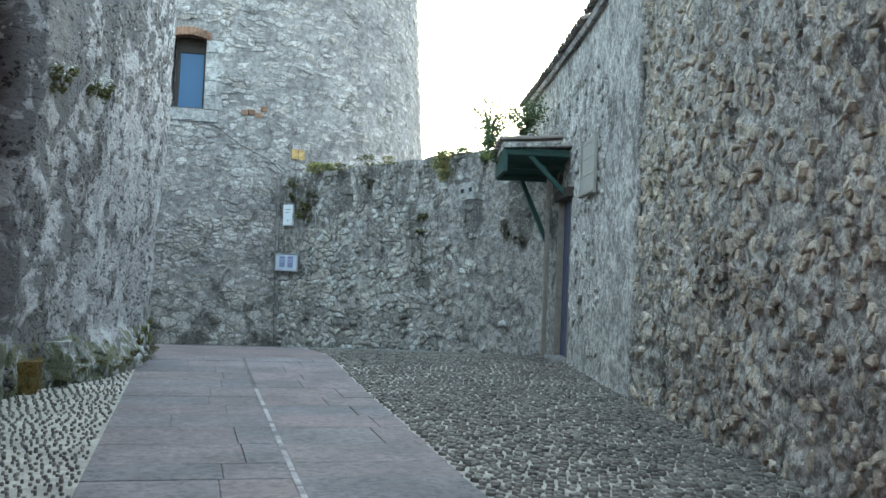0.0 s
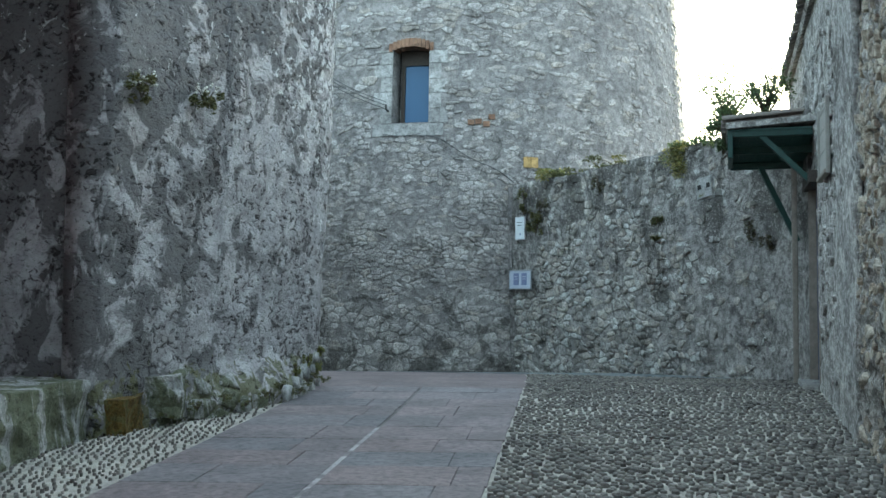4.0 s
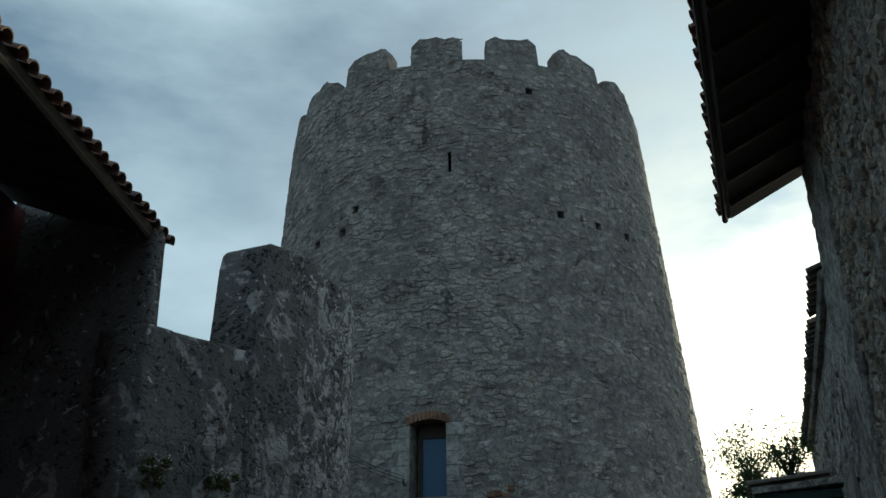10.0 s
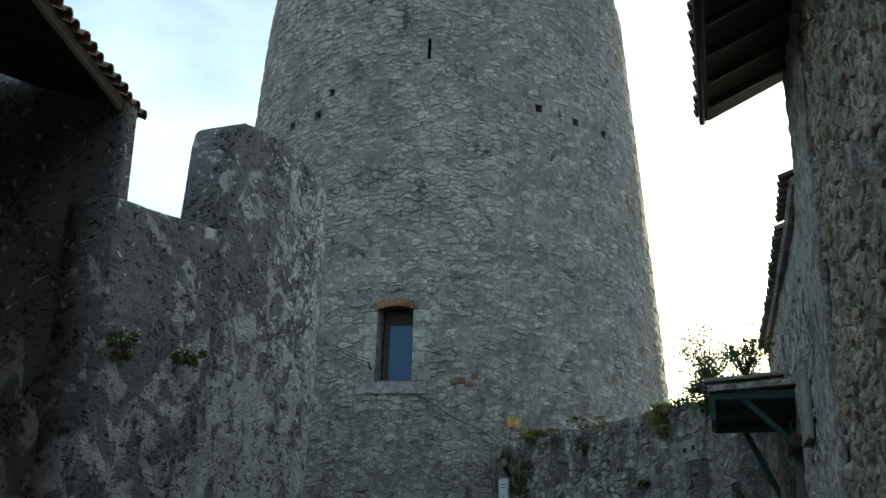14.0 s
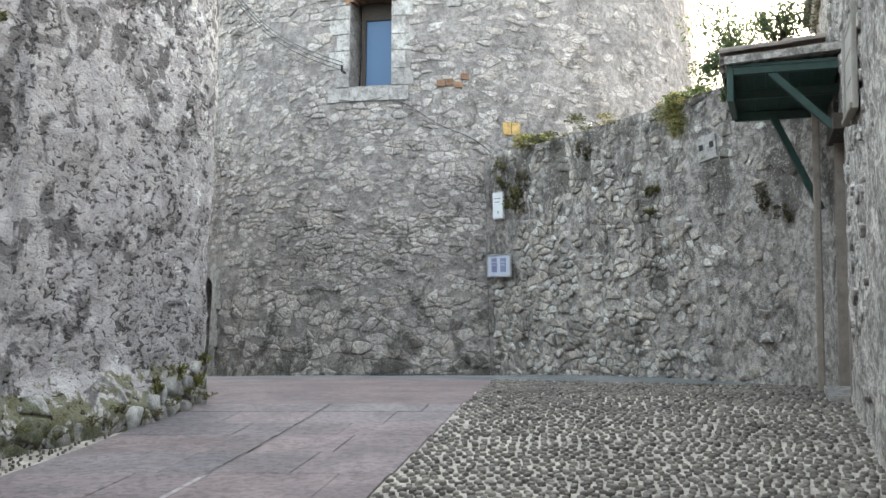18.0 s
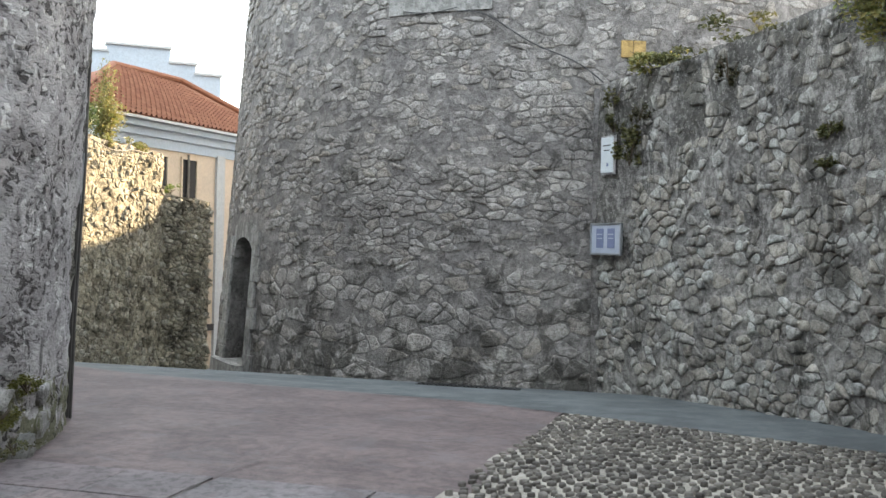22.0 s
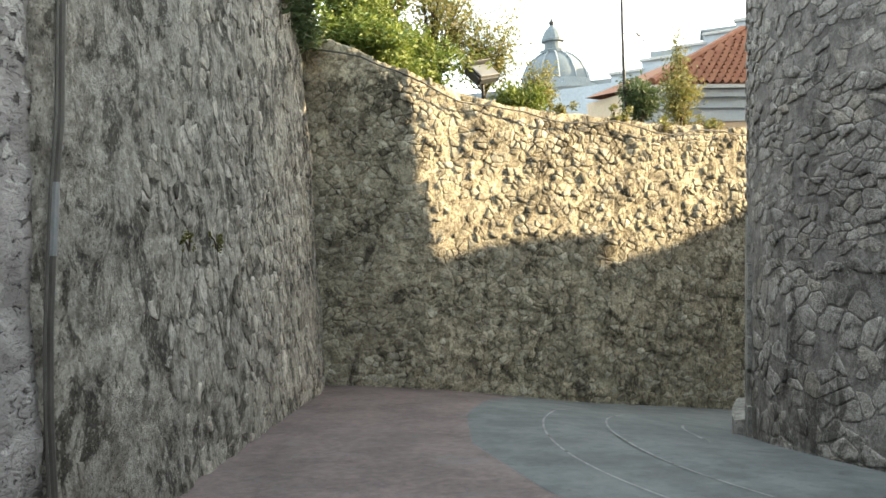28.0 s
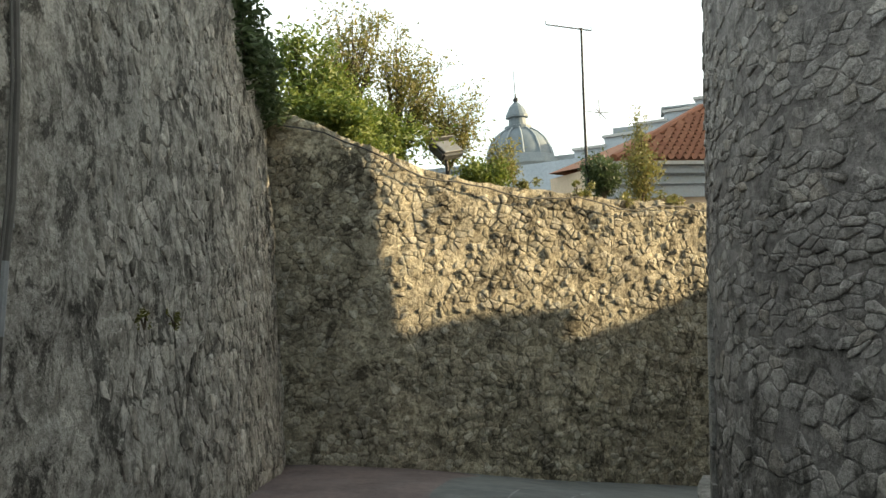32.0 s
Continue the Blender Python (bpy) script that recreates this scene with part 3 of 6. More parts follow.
def stone_geo(poly, place, proud, gap, rng, verts, faces, sink=0.02):
    """One stone: its outline drawn in by the joint, rising to a smaller, slightly tilted face. place(u, v, d) gives the point d metres out."""
    n = len(poly)
    cx, cy = sum(p[0] for p in poly) / n, sum(p[1] for p in poly) / n
    ext = max(max(abs(p[0] - cx), abs(p[1] - cy)) for p in poly)
    if ext < 0.012:
        return
    f0 = max(0.6, 1 - gap / ext)
    tx, ty = rng.uniform(-0.15, 0.15) * proud / ext, rng.uniform(-0.15, 0.15) * proud / ext
    base = len(verts)
    shape = [rng.uniform(0.90, 1.05) for _ in poly]
    for f, d in ((f0, -sink), (f0 * 0.95, proud * 0.75), (f0 * 0.82, proud)):
        for (x, y), k in zip(poly, shape):
            q, w = cx + (x - cx) * f * k, cy + (y - cy) * f * k
            e = d + ((q - cx) * tx + (w - cy) * ty if d > 0 else 0) + (rng.uniform(-0.14, 0.14) * proud if d > 0 else 0)
            verts.append(place(q, w, e))
    verts.append(place(cx, cy, proud * rng.uniform(0.95, 1.12)))
    for r in (0, 1):
        for k in range(n):
            a, b = base + r * n + k, base + r * n + (k + 1) % n
            faces.append((a, b, b + n, a + n))
    top = base + 2 * n
    for k in range(n):
        faces.append((top + k, top + (k + 1) % n, base + 3 * n))


def bared(u, v, seed, lo=-0.25, hi=0.3):
    """How far the mortar has left the stones here, in broad patches: 0 covered, 1 bare."""
    k = noise.noise(Vector((u * 0.55, v * 0.7, seed))) + 0.45 * noise.noise(Vector((u * 1.7, v * 2.2, seed + 5)))
    return max(0.0, min(1.0, (k - lo) / (hi - lo)))


def uneven(base, rng):
    """How far a stone stands out: most nearly flush, a few well proud."""
    return base * (0.1 + 1.3 * rng.random() ** 1.7)


def lay_stones(polys, place, mat, parent, rng, proud, gap, near=None, name="stone", rest="stone_rest", keep=None, most=300, soft=True):
    """Stones on a wall: the nearest ones as parts of their own, all others joined into one part."""
    verts, faces = [], []
    single = []
    for poly in polys:
        n = len(poly)
        c = (sum(p[0] for p in poly) / n, sum(p[1] for p in poly) / n)
        if keep and not keep(*c):
            continue
        if near and near(*c) and len(single) < most:
            single.append(poly)
            continue
        stone_geo(poly, place, proud(*c) if callable(proud) else proud * rng.uniform(0.5, 1.3), gap, rng, verts, faces)
    if verts:
        ob = mesh_ob(rest, verts, faces, mat, parent, smooth=soft)
        tagged(ob, kind="stuff")
    for poly in single:
        v, f = [], []
        n = len(poly)
        c = (sum(p[0] for p in poly) / n, sum(p[1] for p in poly) / n)
        stone_geo(poly, place, proud(*c) if callable(proud) else proud * rng.uniform(0.5, 1.3), gap, rng, v, f)
        if v:
            mesh_ob(name, v, f, mat, parent, smooth=soft)


def leaf_cloud(name, centres, count, size, mat, parent, rng, flat=0.5):
    """Many small bent leaves scattered in blobs given as (centre, radii)."""
    verts, faces = [], []
    for _ in range(count):
        c, r = centres[rng.randrange(len(centres))]
        d = Vector((rng.gauss(0, 1), rng.gauss(0, 1), rng.gauss(0, 1))).normalized() * (rng.random() ** 0.45)
        p = Vector(c) + Vector((d.x * r[0], d.y * r[1], d.z * r[2]))
        a = Vector((rng.gauss(0, 1), rng.gauss(0, 1), rng.gauss(0, flat))).normalized()
        b = a.cross(Vector((rng.gauss(0, 1), rng.gauss(0, 1), rng.gauss(0, 1)))).normalized()
        s = size * rng.uniform(0.6, 1.4)
        n = a.cross(b) * s * 0.18
        k = len(verts)
        verts += [p - a * s, p + b * s * 0.45 + n, p + a * s, p - b * s * 0.45 + n]
        faces += [(k, k + 1, k + 2), (k, k + 2, k + 3)]
    return mesh_ob(name, verts, faces, mat, parent)

# ---- ground ----
def sheet(name, xs, ys, mat, lift=0.0, zfun=ground_z):
    verts = [(x, y, zfun(x, y) + lift) for y in ys for x in xs]
    k = len(xs)
    faces = [(j * k + i, j * k + i + 1, (j + 1) * k + i + 1, (j + 1) * k + i) for j in range(len(ys) - 1) for i in range(k - 1)]
    return mesh_ob(name, verts, faces, mat)


def ribbon(name, ys, left, right, mat, lift, parent=None, cross=6):
    """A strip of ground between two edges given as functions of y."""
    verts, faces = [], []
    for y in ys:
        a, b = left(y), right(y)
        for i in range(cross + 1):
            x = a + (b - a) * i / cross
            verts.append((x, y, ground_z(x, y) + lift))
    k = cross + 1
    for j in range(len(ys) - 1):
        for i in range(cross):
            faces.append((j * k + i, j * k + i + 1, (j + 1) * k + i + 1, (j + 1) * k + i))
    return mesh_ob(name, verts, faces, mat, parent)


ground = sheet("ground", [-600, -200, -80, -40, -20, -12, -6, -3, 0, 3, 6, 12, 25, 60, 200, 600],
               [-600, -200, -60, -20, -10, -4.5, 0, 3, 6, 7.3, 8.5, 9.6, 11.3, 13, 14, 15, 16, 17.3, 18.5, 20.5, 22.5, 24.3, 30, 40, 120, 600], M["ground"], -0.03)
tagged(ground, "worn grey concrete ground", "ground", kind="structure")

RIGHT_X = lambda y: 1.795 + 0.244 * y
LEFT_X = lambda y: -5.235 + 0.31 * y if y < 8.4 else -2.6
SEAM_X = lambda y: -1.76 + 0.055 * y
EDGE_R = lambda y: -0.62 + 0.078 * y if y < 9 else 0.08 + 0.05 * (y - 9)
EDGE_L = lambda y: -3.08 + 0.042 * y
GREY_EDGE = [(-9.6, 17.0), (-8.6, 15.9), (-7.1, 14.7), (-5.3, 13.7), (-3.2, 13.05), (-1.0, 12.75), (0.4, 12.2), (1.8, 11.5), (3.9, 10.6)]


def grey_y(x):
    return float(np.interp(x, [p[0] for p in GREY_EDGE], [p[1] for p in GREY_EDGE]))


# reddish carriageway round the corner and grey concrete by the tower
xs = list(np.linspace(-11.2, 0.2, 48))
verts, faces = [], []
for i, x in enumerate(xs):
    lo = 8.3 if x > -2.9 else 9.0 + (-2.9 - x) * 0.66
    hi = grey_y(x)
    for j in range(8):
        y = lo + (hi - lo) * j / 7
        verts.append((x, y, ground_z(x, y) - 0.004))
for i in range(len(xs) - 1):
    for j in range(7):
        a = i * 8 + j
        faces.append((a, a + 8, a + 9, a + 1))
red_road = tagged(mesh_ob("road_1", verts, faces, M["red_road"]), "worn reddish concrete roadway round the corner", "road", kind="structure")
# worn joints between the reddish paving bays
for k, (a, c) in enumerate((((-2.45, 8.75), (-0.7, 9.0)), ((-2.3, 9.55), (-0.2, 9.75)), ((-2.75, 9.9), (-1.35, 10.35)), ((-1.35, 10.35), (-1.0, 11.2)), ((-3.2, 10.35), (-2.2, 11.3)), ((-4.5, 11.3), (-3.5, 12.3)), ((-2.7, 10.8), (-1.6, 11.7)), ((-6.3, 12.4), (-5.4, 13.3)))):
    a, c = Vector(a), Vector(c)
    side = Vector((a.y - c.y, c.x - a.x)).normalized() * 0.008
    verts, faces = [], []
    for i in range(25):
        p = a.lerp(c, i / 24) + side * 1.6 * noise.noise(Vector((i * 0.35, k * 7.0, 0.0)))
        w = 0.5 + 0.5 * abs(noise.noise(Vector((i * 0.5, k * 3.0, 4.0))))
        for q in (p - side * w, p + side * w):
            verts.append((q.x, q.y, ground_z(q.x, q.y) + 0.003))
    for i in range(24):
        faces.append((2 * i, 2 * i + 1, 2 * i + 3, 2 * i + 2))
    mesh_ob("joint_line", verts, faces, M["joint"], red_road)
xs = list(np.linspace(-11.6, 4.2, 56))
verts, faces = [], []
for i, x in enumerate(xs):
    lo = grey_y(x)
    for j in range(12):
        y = lo + (26.0 - lo) * (j / 11) ** 1.5
        verts.append((x, y, ground_z(x, y) - 0.001))
for i in range(len(xs) - 1):
    for j in range(11):
        a = i * 12 + j
        faces.append((a, a + 12, a + 13, a + 1))
grey_road = tagged(mesh_ob("road_2", verts, faces, M["grey_road"]), "smooth blue-grey concrete skirting the tower", "road", kind="structure")

# curved joints in the grey concrete
for k, (rad, a0, a1) in enumerate(((8.5, -56, -9), (7.85, -52, -8), (7.05, -46, -27))):
    verts, faces = [], []
    for i in range(49):
        a = radians(a0 + (a1 - a0) * i / 48)
        for w in (-0.012, 0.012):
            x, y = -1.2 + (rad + w) * math.sin(a), 21.97 - (rad + w) * math.cos(a)
            verts.append((x, y, ground_z(x, y) + 0.004))
    for i in range(48):
        faces.append((2 * i, 2 * i + 1, 2 * i + 3, 2 * i + 2))
    mesh_ob("pale_joint", verts, faces, M["arc_joint"], grey_road)

# drain slot at the foot of the tower
drain = thing("drain_grate", "narrow dark iron drain grate let into the concrete", "drain")
dm = pose(-1.25, 14.62, ground_z(0, 14.62), 0, 0, -2)
part("frame", box_bm((1.25, 0.16, 0.02), dm @ pose(0, 0, 0.0)), M["iron"], drain)
for i in range(24):
    part("bar", box_bm((0.022, 0.13, 0.012), dm @ pose(-0.58 + i * 0.0505, 0, 0.014)), M["iron"], drain)

# ---- castle tower ----
TX, TY = -1.195, 21.97
TR = lambda z: 6.33 - 0.073 * z
tower = thing("castle_tower", "tall round grey rubble-stone castle tower with crenellated top", "tower", at=(TX, TY, ground_z(TX, TY)))
tower_inv = Matrix.Translation((-TX, -TY, -ground_z(TX, TY)))


def tower_at(phi, z, d=0.0):
    r = TR(z) + d
    return Vector((TX + r * math.sin(phi), TY - r * math.cos(phi), z))


WIN = (-12.1, -4.5, 4.95, 6.62)
DOOR = (-50.9, -41.5, -1.0, 1.62)
SLIT = (-3.05, -2.15, 12.74, 13.3)
PUT = [(25.6, 11.67), (36.9, 11.56), (47.6, 11.54), (-41.9, 11.56), (-32.6, 11.61), (-28.8, 12.16), (20.2, 15.2), (3.2, 3.2), (-14, 3.25)]
OPEN = [WIN, DOOR, SLIT] + [(p - 1.0, p + 1.0, z - 0.1, z + 0.1) for p, z in PUT[:7]]
phis = sorted({round(float(a), 3) for a in np.arange(-180, 180, 3.75)} | {o[0] for o in OPEN} | {o[1] for o in OPEN})
zs = sorted({round(float(a), 3) for a in np.arange(-2.5, 16.1, 0.62)} | {16.1} | {o[2] for o in OPEN} | {o[3] for o in OPEN})
verts, faces = [], []
deep = 0.55
for p in phis:
    for z in zs:
        verts.append(tower_at(radians(p), z, -0.002))
off = len(verts)
for p in phis:
    for z in zs:
        verts.append(tower_at(radians(p), z, -0.02 - deep))
nz = len(zs)


def inside(i, j):
    p0, p1, z0, z1 = phis[i], phis[i + 1] if i + 1 < len(phis) else 180.0, zs[j], zs[j + 1]
    return any(o[0] - 1e-3 <= p0 and p1 <= o[1] + 1e-3 and o[2] - 1e-3 <= z0 and z1 <= o[3] + 1e-3 for o in OPEN)


for i in range(len(phis)):
    i2 = (i + 1) % len(phis)
    for j in range(nz - 1):
        a, b, c, d = i * nz + j, i2 * nz + j, i2 * nz + j + 1, i * nz + j + 1
        if i + 1 < len(phis) and inside(i, j):
            for e0, e1, out in ((a, b, j == 0 or not inside(i, j - 1)), (c, d, not inside(i, j + 1)), (d, a, not inside(i - 1, j)), (b, c, not inside(i + 1, j))):
                if out:
                    faces.append((e0, e1, e1 + off, e0 + off))
            faces.append((a + off, b + off, c + off, d + off))
            continue
        faces.append((a, b, c, d))
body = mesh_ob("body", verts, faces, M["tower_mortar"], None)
body.parent = tower
body.matrix_parent_inverse = tower_inv


def on_tower(ob):
    ob.parent = tower
    ob.matrix_parent_inverse = tower_inv
    return ob


# wall walk behind the parapet
bm = bmesh.new()
bmesh.ops.create_circle(bm, cap_ends=True, segments=64, radius=5.0, matrix=Matrix.Translation((TX, TY, 15.2)))
on_tower(part("wall_walk", bm, M["tower_mortar"]))
verts, faces = [], []
for i in range(97):
    a = radians(i * 3.75)
    for r, z in ((TR(16.1) - 0.02, 16.1), (TR(16.1) - 0.6, 16.1), (TR(16.1) - 0.6, 15.1)):
        verts.append((TX + r * math.sin(a), TY - r * math.cos(a), z))
for i in range(96):
    for k in (0, 1):
        faces.append((i * 3 + k, i * 3 + 3 + k, i * 3 + 4 + k, i * 3 + 1 + k))
on_tower(mesh_ob("parapet", verts, faces, M["tower_mortar"]))
rng = random.Random(5)
for k in range(16):
    a0 = -36.0 + 22.5 * k
    a1 = a0 + 15.2
    verts, faces = [], []
    steps = 6
    for i in range(steps + 1):
        a = radians(a0 + (a1 - a0) * i / steps)
        t = 16.95 + rng.uniform(-0.07, 0.06) - (0.14 if i in (0, steps) else 0) - 0.16 * max(0.0, min(1.0, (abs(math.degrees(a)) - 30) / 30))
        for r, z in ((TR(16.1) - 0.01, 16.0), (TR(16.1) - 0.05, 16.4), (TR(16.1) - 0.10, t - 0.06), (TR(16.1) - 0.3, t + 0.05), (TR(16.1) - 0.58, t - 0.02), (TR(16.1) - 0.6, 16.0)):
            verts.append((TX + r * math.sin(a), TY - r * math.cos(a), z))
    for i in range(steps):
        for q in range(5):
            faces.append((i * 6 + q, i * 6 + 6 + q, i * 6 + 7 + q, i * 6 + 1 + q))
    faces.append((0, 1, 2, 3, 4, 5))
    faces.append(tuple(steps * 6 + q for q in (5, 4, 3, 2, 1, 0)))
    on_tower(mesh_ob("merlon", verts, faces, M["tower_mortar"]))

# window in the tower
def tower_box(name, p0, p1, z0, z1, d0, d1, mat, parent=None, jag=0.0, label=""):
    """A curved block on the tower's face between two angles, two heights and two depths."""
    v = []
    n = 4
    for i in range(n + 1):
        a = radians(p0 + (p1 - p0) * i / n)
        for d in (d0, d1):
            for z in (z0, z1):
                v.append(tower_at(a, z, d))
    f = []
    for i in range(n):
        b = i * 4
        f += [(b + 2, b + 6, b + 7, b + 3), (b, b + 1, b + 5, b + 4), (b + 1, b + 3, b + 7, b + 5), (b, b + 4, b + 6, b + 2)]
    f += [(0, 2, 3, 1), (4 * n, 4 * n + 1, 4 * n + 3, 4 * n + 2)]
    ob = mesh_ob(name, v, f, mat, parent, label)
    if parent is None:
        on_tower(ob)
    return ob


win = tower_box("window", -12.1, -4.5, 4.93, 4.96, -0.5, -0.02, M["ashlar"], label="tall arched window with a blue pane set deep in the wall")
tower_box("pane", -10.6, -4.7, 4.98, 6.5, -0.44, -0.42, M["blue_pane"], win)
# the tall top bar is an added dark strip for the arch recess's shade
for q0, q1, z0, z1 in ((-11.2, -10.4, 4.98, 6.55), (-5.0, -4.5, 4.98, 6.55), (-11.2, -4.5, 6.27, 6.60), (-11.2, -4.5, 4.96, 5.03)):
    tower_box("window_frame", q0, q1, z0, z1, -0.45, -0.38, M["dark_wood"], win)
# dressed surround
rng = random.Random(6)
for side in (0, 1):
    z = 4.95
    k = 0
    while z < 6.5:
        h = min(0.30 + rng.uniform(-0.04, 0.06), 6.55 - z)
        w = 3.9 if (k + side) % 2 else 2.5
        if side == 0:
            tower_box("quoin", -12.1 - w, -12.15, z + 0.008, z + h - 0.008, -0.05, 0.014, M["ashlar"])
        else:
            tower_box("quoin", -4.45, -4.5 + w, z + 0.008, z + h - 0.008, -0.05, 0.014, M["ashlar"])
        z += h
        k += 1
for a, b in ((-16.0, -12.0), (-11.95, -4.9), (-4.85, -1.5)):
    tower_box("sill", a, b, 4.68, 4.93, -0.1, 0.022, M["ashlar"])
for k in range(11):
    a = -13.0 + k * 0.86
    s = (k - 5) / 5.0
    top = 6.78 - 0.10 * s * s
    tower_box("arch_brick", a, a + 0.78, 6.60 - 0.10 * s * s, top, -0.3, 0.03, M["brick_red"])
# arched doorway: dressed jambs and arch
for side in (0, 1):
    z = -0.55
    k = 0
    while z < 1.5:
        h = 0.36 + rng.uniform(-0.05, 0.05)
        w = 4.2 if (k + side) % 2 else 2.8
        a, b = (DOOR[0] - w, DOOR[0]) if side == 0 else (DOOR[1], DOOR[1] + w * 0.6)
        tower_box("door_jamb", a, b, z + 0.006, z + h - 0.006, -0.3, 0.04, M["ashlar"])
        z += h
        k += 1
for k in range(20):
    s = (k - 9.5) / 9.5
    a = DOOR[0] + (DOOR[1] - DOOR[0]) * (k / 20.0)
    tower_box("door_arch", a, a + (DOOR[1] - DOOR[0]) / 20.0, 1.30 + 0.315 * math.sqrt(max(0.0, 1 - s * s)), 1.86 - 0.06 * s * s, -0.4, 0.015, M["ashlar"])
tower_box("door_step", -54, -40.9, -0.75, -0.36, -0.5, 0.16, M["ashlar"])
door_leaf = tower_box("door_leaf", DOOR[0], DOOR[1], -0.4, 1.62, -0.52, -0.46, M["dark_wood"], label="dark plank door deep in the arched doorway")
for k in range(2):
    tower_box("ochre_brick", 14.6 + k * 1.55, 16.05 + k * 1.55, 4.02, 4.24, -0.04, 0.03, M["ochre"])
for k, (p, z) in enumerate(((3.4, 4.9), (4.9, 4.92), (6.5, 4.87), (7.6, 5.02))):
    tower_box("red_stone", p, p + 1.3, z, z + 0.11, -0.04, 0.035, M["brick_red"])
# cables to the tower wall
cable = thing("wall_cable", "thin dark cables strung across the tower to an iron bracket", "cable")
hook = tower_at(radians(-12.8), 5.22, 0.02)
part("bracket", tube_bm([hook, hook + Vector((-0.03, -0.16, 0.0)), hook + Vector((-0.03, -0.2, 0.10))], 0.02, 6), M["iron"], cable)
for dz in (0, 0.08, 0.15):
    pts = [tower_at(radians(-12.8 - 26 * s), 5.24 + dz + 1.75 * s - 0.22 * math.sin(math.pi * s), 0.12) for s in [i / 10 for i in range(11)]]
    part("wire", tube_bm(pts, 0.009, 5), M["cable"], cable)
pts = [tower_at(radians(-6 + 18.5 * s), 4.66 - 1.0 * s ** 1.4 + 0.05 * math.sin(9 * s), 0.05) for s in [i / 14 for i in range(15)]]
part("wire", tube_bm(pts, 0.009, 5), M["cable"], cable)
pts = [tower_at(radians(-13.6 + 7.6 * s), 4.72 - 0.05 * math.sin(3.1 * s), 0.05) for s in [i / 8 for i in range(9)]]
part("wire", tube_bm(pts, 0.008, 5), M["cable"], cable)

# ---- left wall, alley wall, far wall, low wall ----
LEFT_PATH = [(-3.95, 4.2), (-3.57, 5.35), (-3.04, 6.9), (-2.70, 8.05), (-2.655, 8.35), (-2.69, 8.65), (-2.82, 9.0), (-3.0, 9.35), (-3.2, 9.68), (-3.37, 9.90)]
left_line = chain(LEFT_PATH)[1]


def left_top(u):
    y = left_line(u)[0].y
    return float(np.interp(y, [4.2, 5.9, 5.96, 6.02, 6.12, 6.9, 8.2, 8.7, 9.4], [4.62, 4.85, 5.85, 6.15, 6.26, 6.42, 6.35, 6.2, 6.0]))


def left_lean(u, z):
    """The wall leans out towards the street as it rises, and its footing bulges."""
    out = float(np.interp(z, [0.4, 1.2, 3.2, 6.0], [0.0, 0.015, 0.135, 0.20]))
    foot = 0.20 * float(np.interp(z, [0.25, 0.62], [1.0, 0.0])) * float(np.interp(u, [0.6, 1.6, 3.2, 3.9, 4.4], [0.2, 1.0, 1.0, 0.25, 0.0]))
    return out + foot



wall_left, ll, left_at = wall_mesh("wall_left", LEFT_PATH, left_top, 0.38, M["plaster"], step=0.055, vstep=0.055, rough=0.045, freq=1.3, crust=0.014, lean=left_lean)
tagged(wall_left, "tall weathered plastered wall with dark stains and pale lichen", "wall", kind="structure")
ALLEY_PATH = [(-3.37, 9.90), (-3.46, 10.0), (-3.95, 10.40), (-4.75, 10.95), (-5.9, 11.66), (-7.7, 12.78), (-9.6, 13.93), (-10.5, 14.42), (-11.12, 14.72)]
alley_top = lambda u: float(np.interp(u, [0, 2, 4, 6.2, 7.5, 8.4, 9.3], [6.2, 6.3, 6.2, 5.9, 5.5, 5.15, 5.0]))
alley_lean = lambda u, z: float(np.interp(z, [0.4, 1.2, 3.2, 6.0], [0.0, 0.03, 0.16, 0.22])) * float(np.interp(u, [0.0, 1.6], [1.0, 0.0]))
wall_alley, al, alley_at = wall_mesh("wall_alley", ALLEY_PATH, alley_top, 0.9, M["alley"], step=0.065, vstep=0.065, rough=0.04, freq=1.8, crust=0.008, lean=alley_lean)
tagged(wall_alley, "high weathered rubble and mortar wall streaked with damp", "wall", kind="structure")
FAR_PATH = [(-11.15, 14.32), (-10.2, 15.95), (-10.2, 17.2), (-10.12, 19.9), (-10.0, 22.5)]
far_top = lambda u: float(np.interp(u, [0, 0.9, 1.7, 2.7, 3.7, 5.2, 6.7, 8.4], [5.0, 4.78, 4.36, 3.98, 3.77, 3.63, 3.48, 3.42])) + 0.05 * noise.noise(Vector((u * 3.0, 0, 0)))
wall_far, fl, far_at = wall_mesh("wall_far", FAR_PATH, far_top, 0.7, M["far_mortar"], low=-2.0, step=0.099, vstep=0.1, rough=0.05, freq=2.0)
tagged(wall_far, "rough rubble retaining wall, partly in low sunlight", "wall", kind="structure")
END_PATH = [(-10.0, 22.5), (-9.45, 23.6)]
end_top = lambda u: 2.58 - 0.12 * u + 0.06 * noise.noise(Vector((u * 4.0, 3, 0)))
wall_end, el, end_at = wall_mesh("wall_end", END_PATH, end_top, 0.6, M["far_mortar"], low=-2.0, step=0.2, vstep=0.2, rough=0.05, freq=2.0)
tagged(wall_end, "lower broken end of the rubble wall", "wall", kind="structure")
LOW_PATH = [(0.10, 15.86), (1.0, 14.78), (1.9, 13.62), (2.72, 12.5), (3.35, 11.5), (3.9, 10.6), (4.12, 10.0), (4.1, 9.6)]
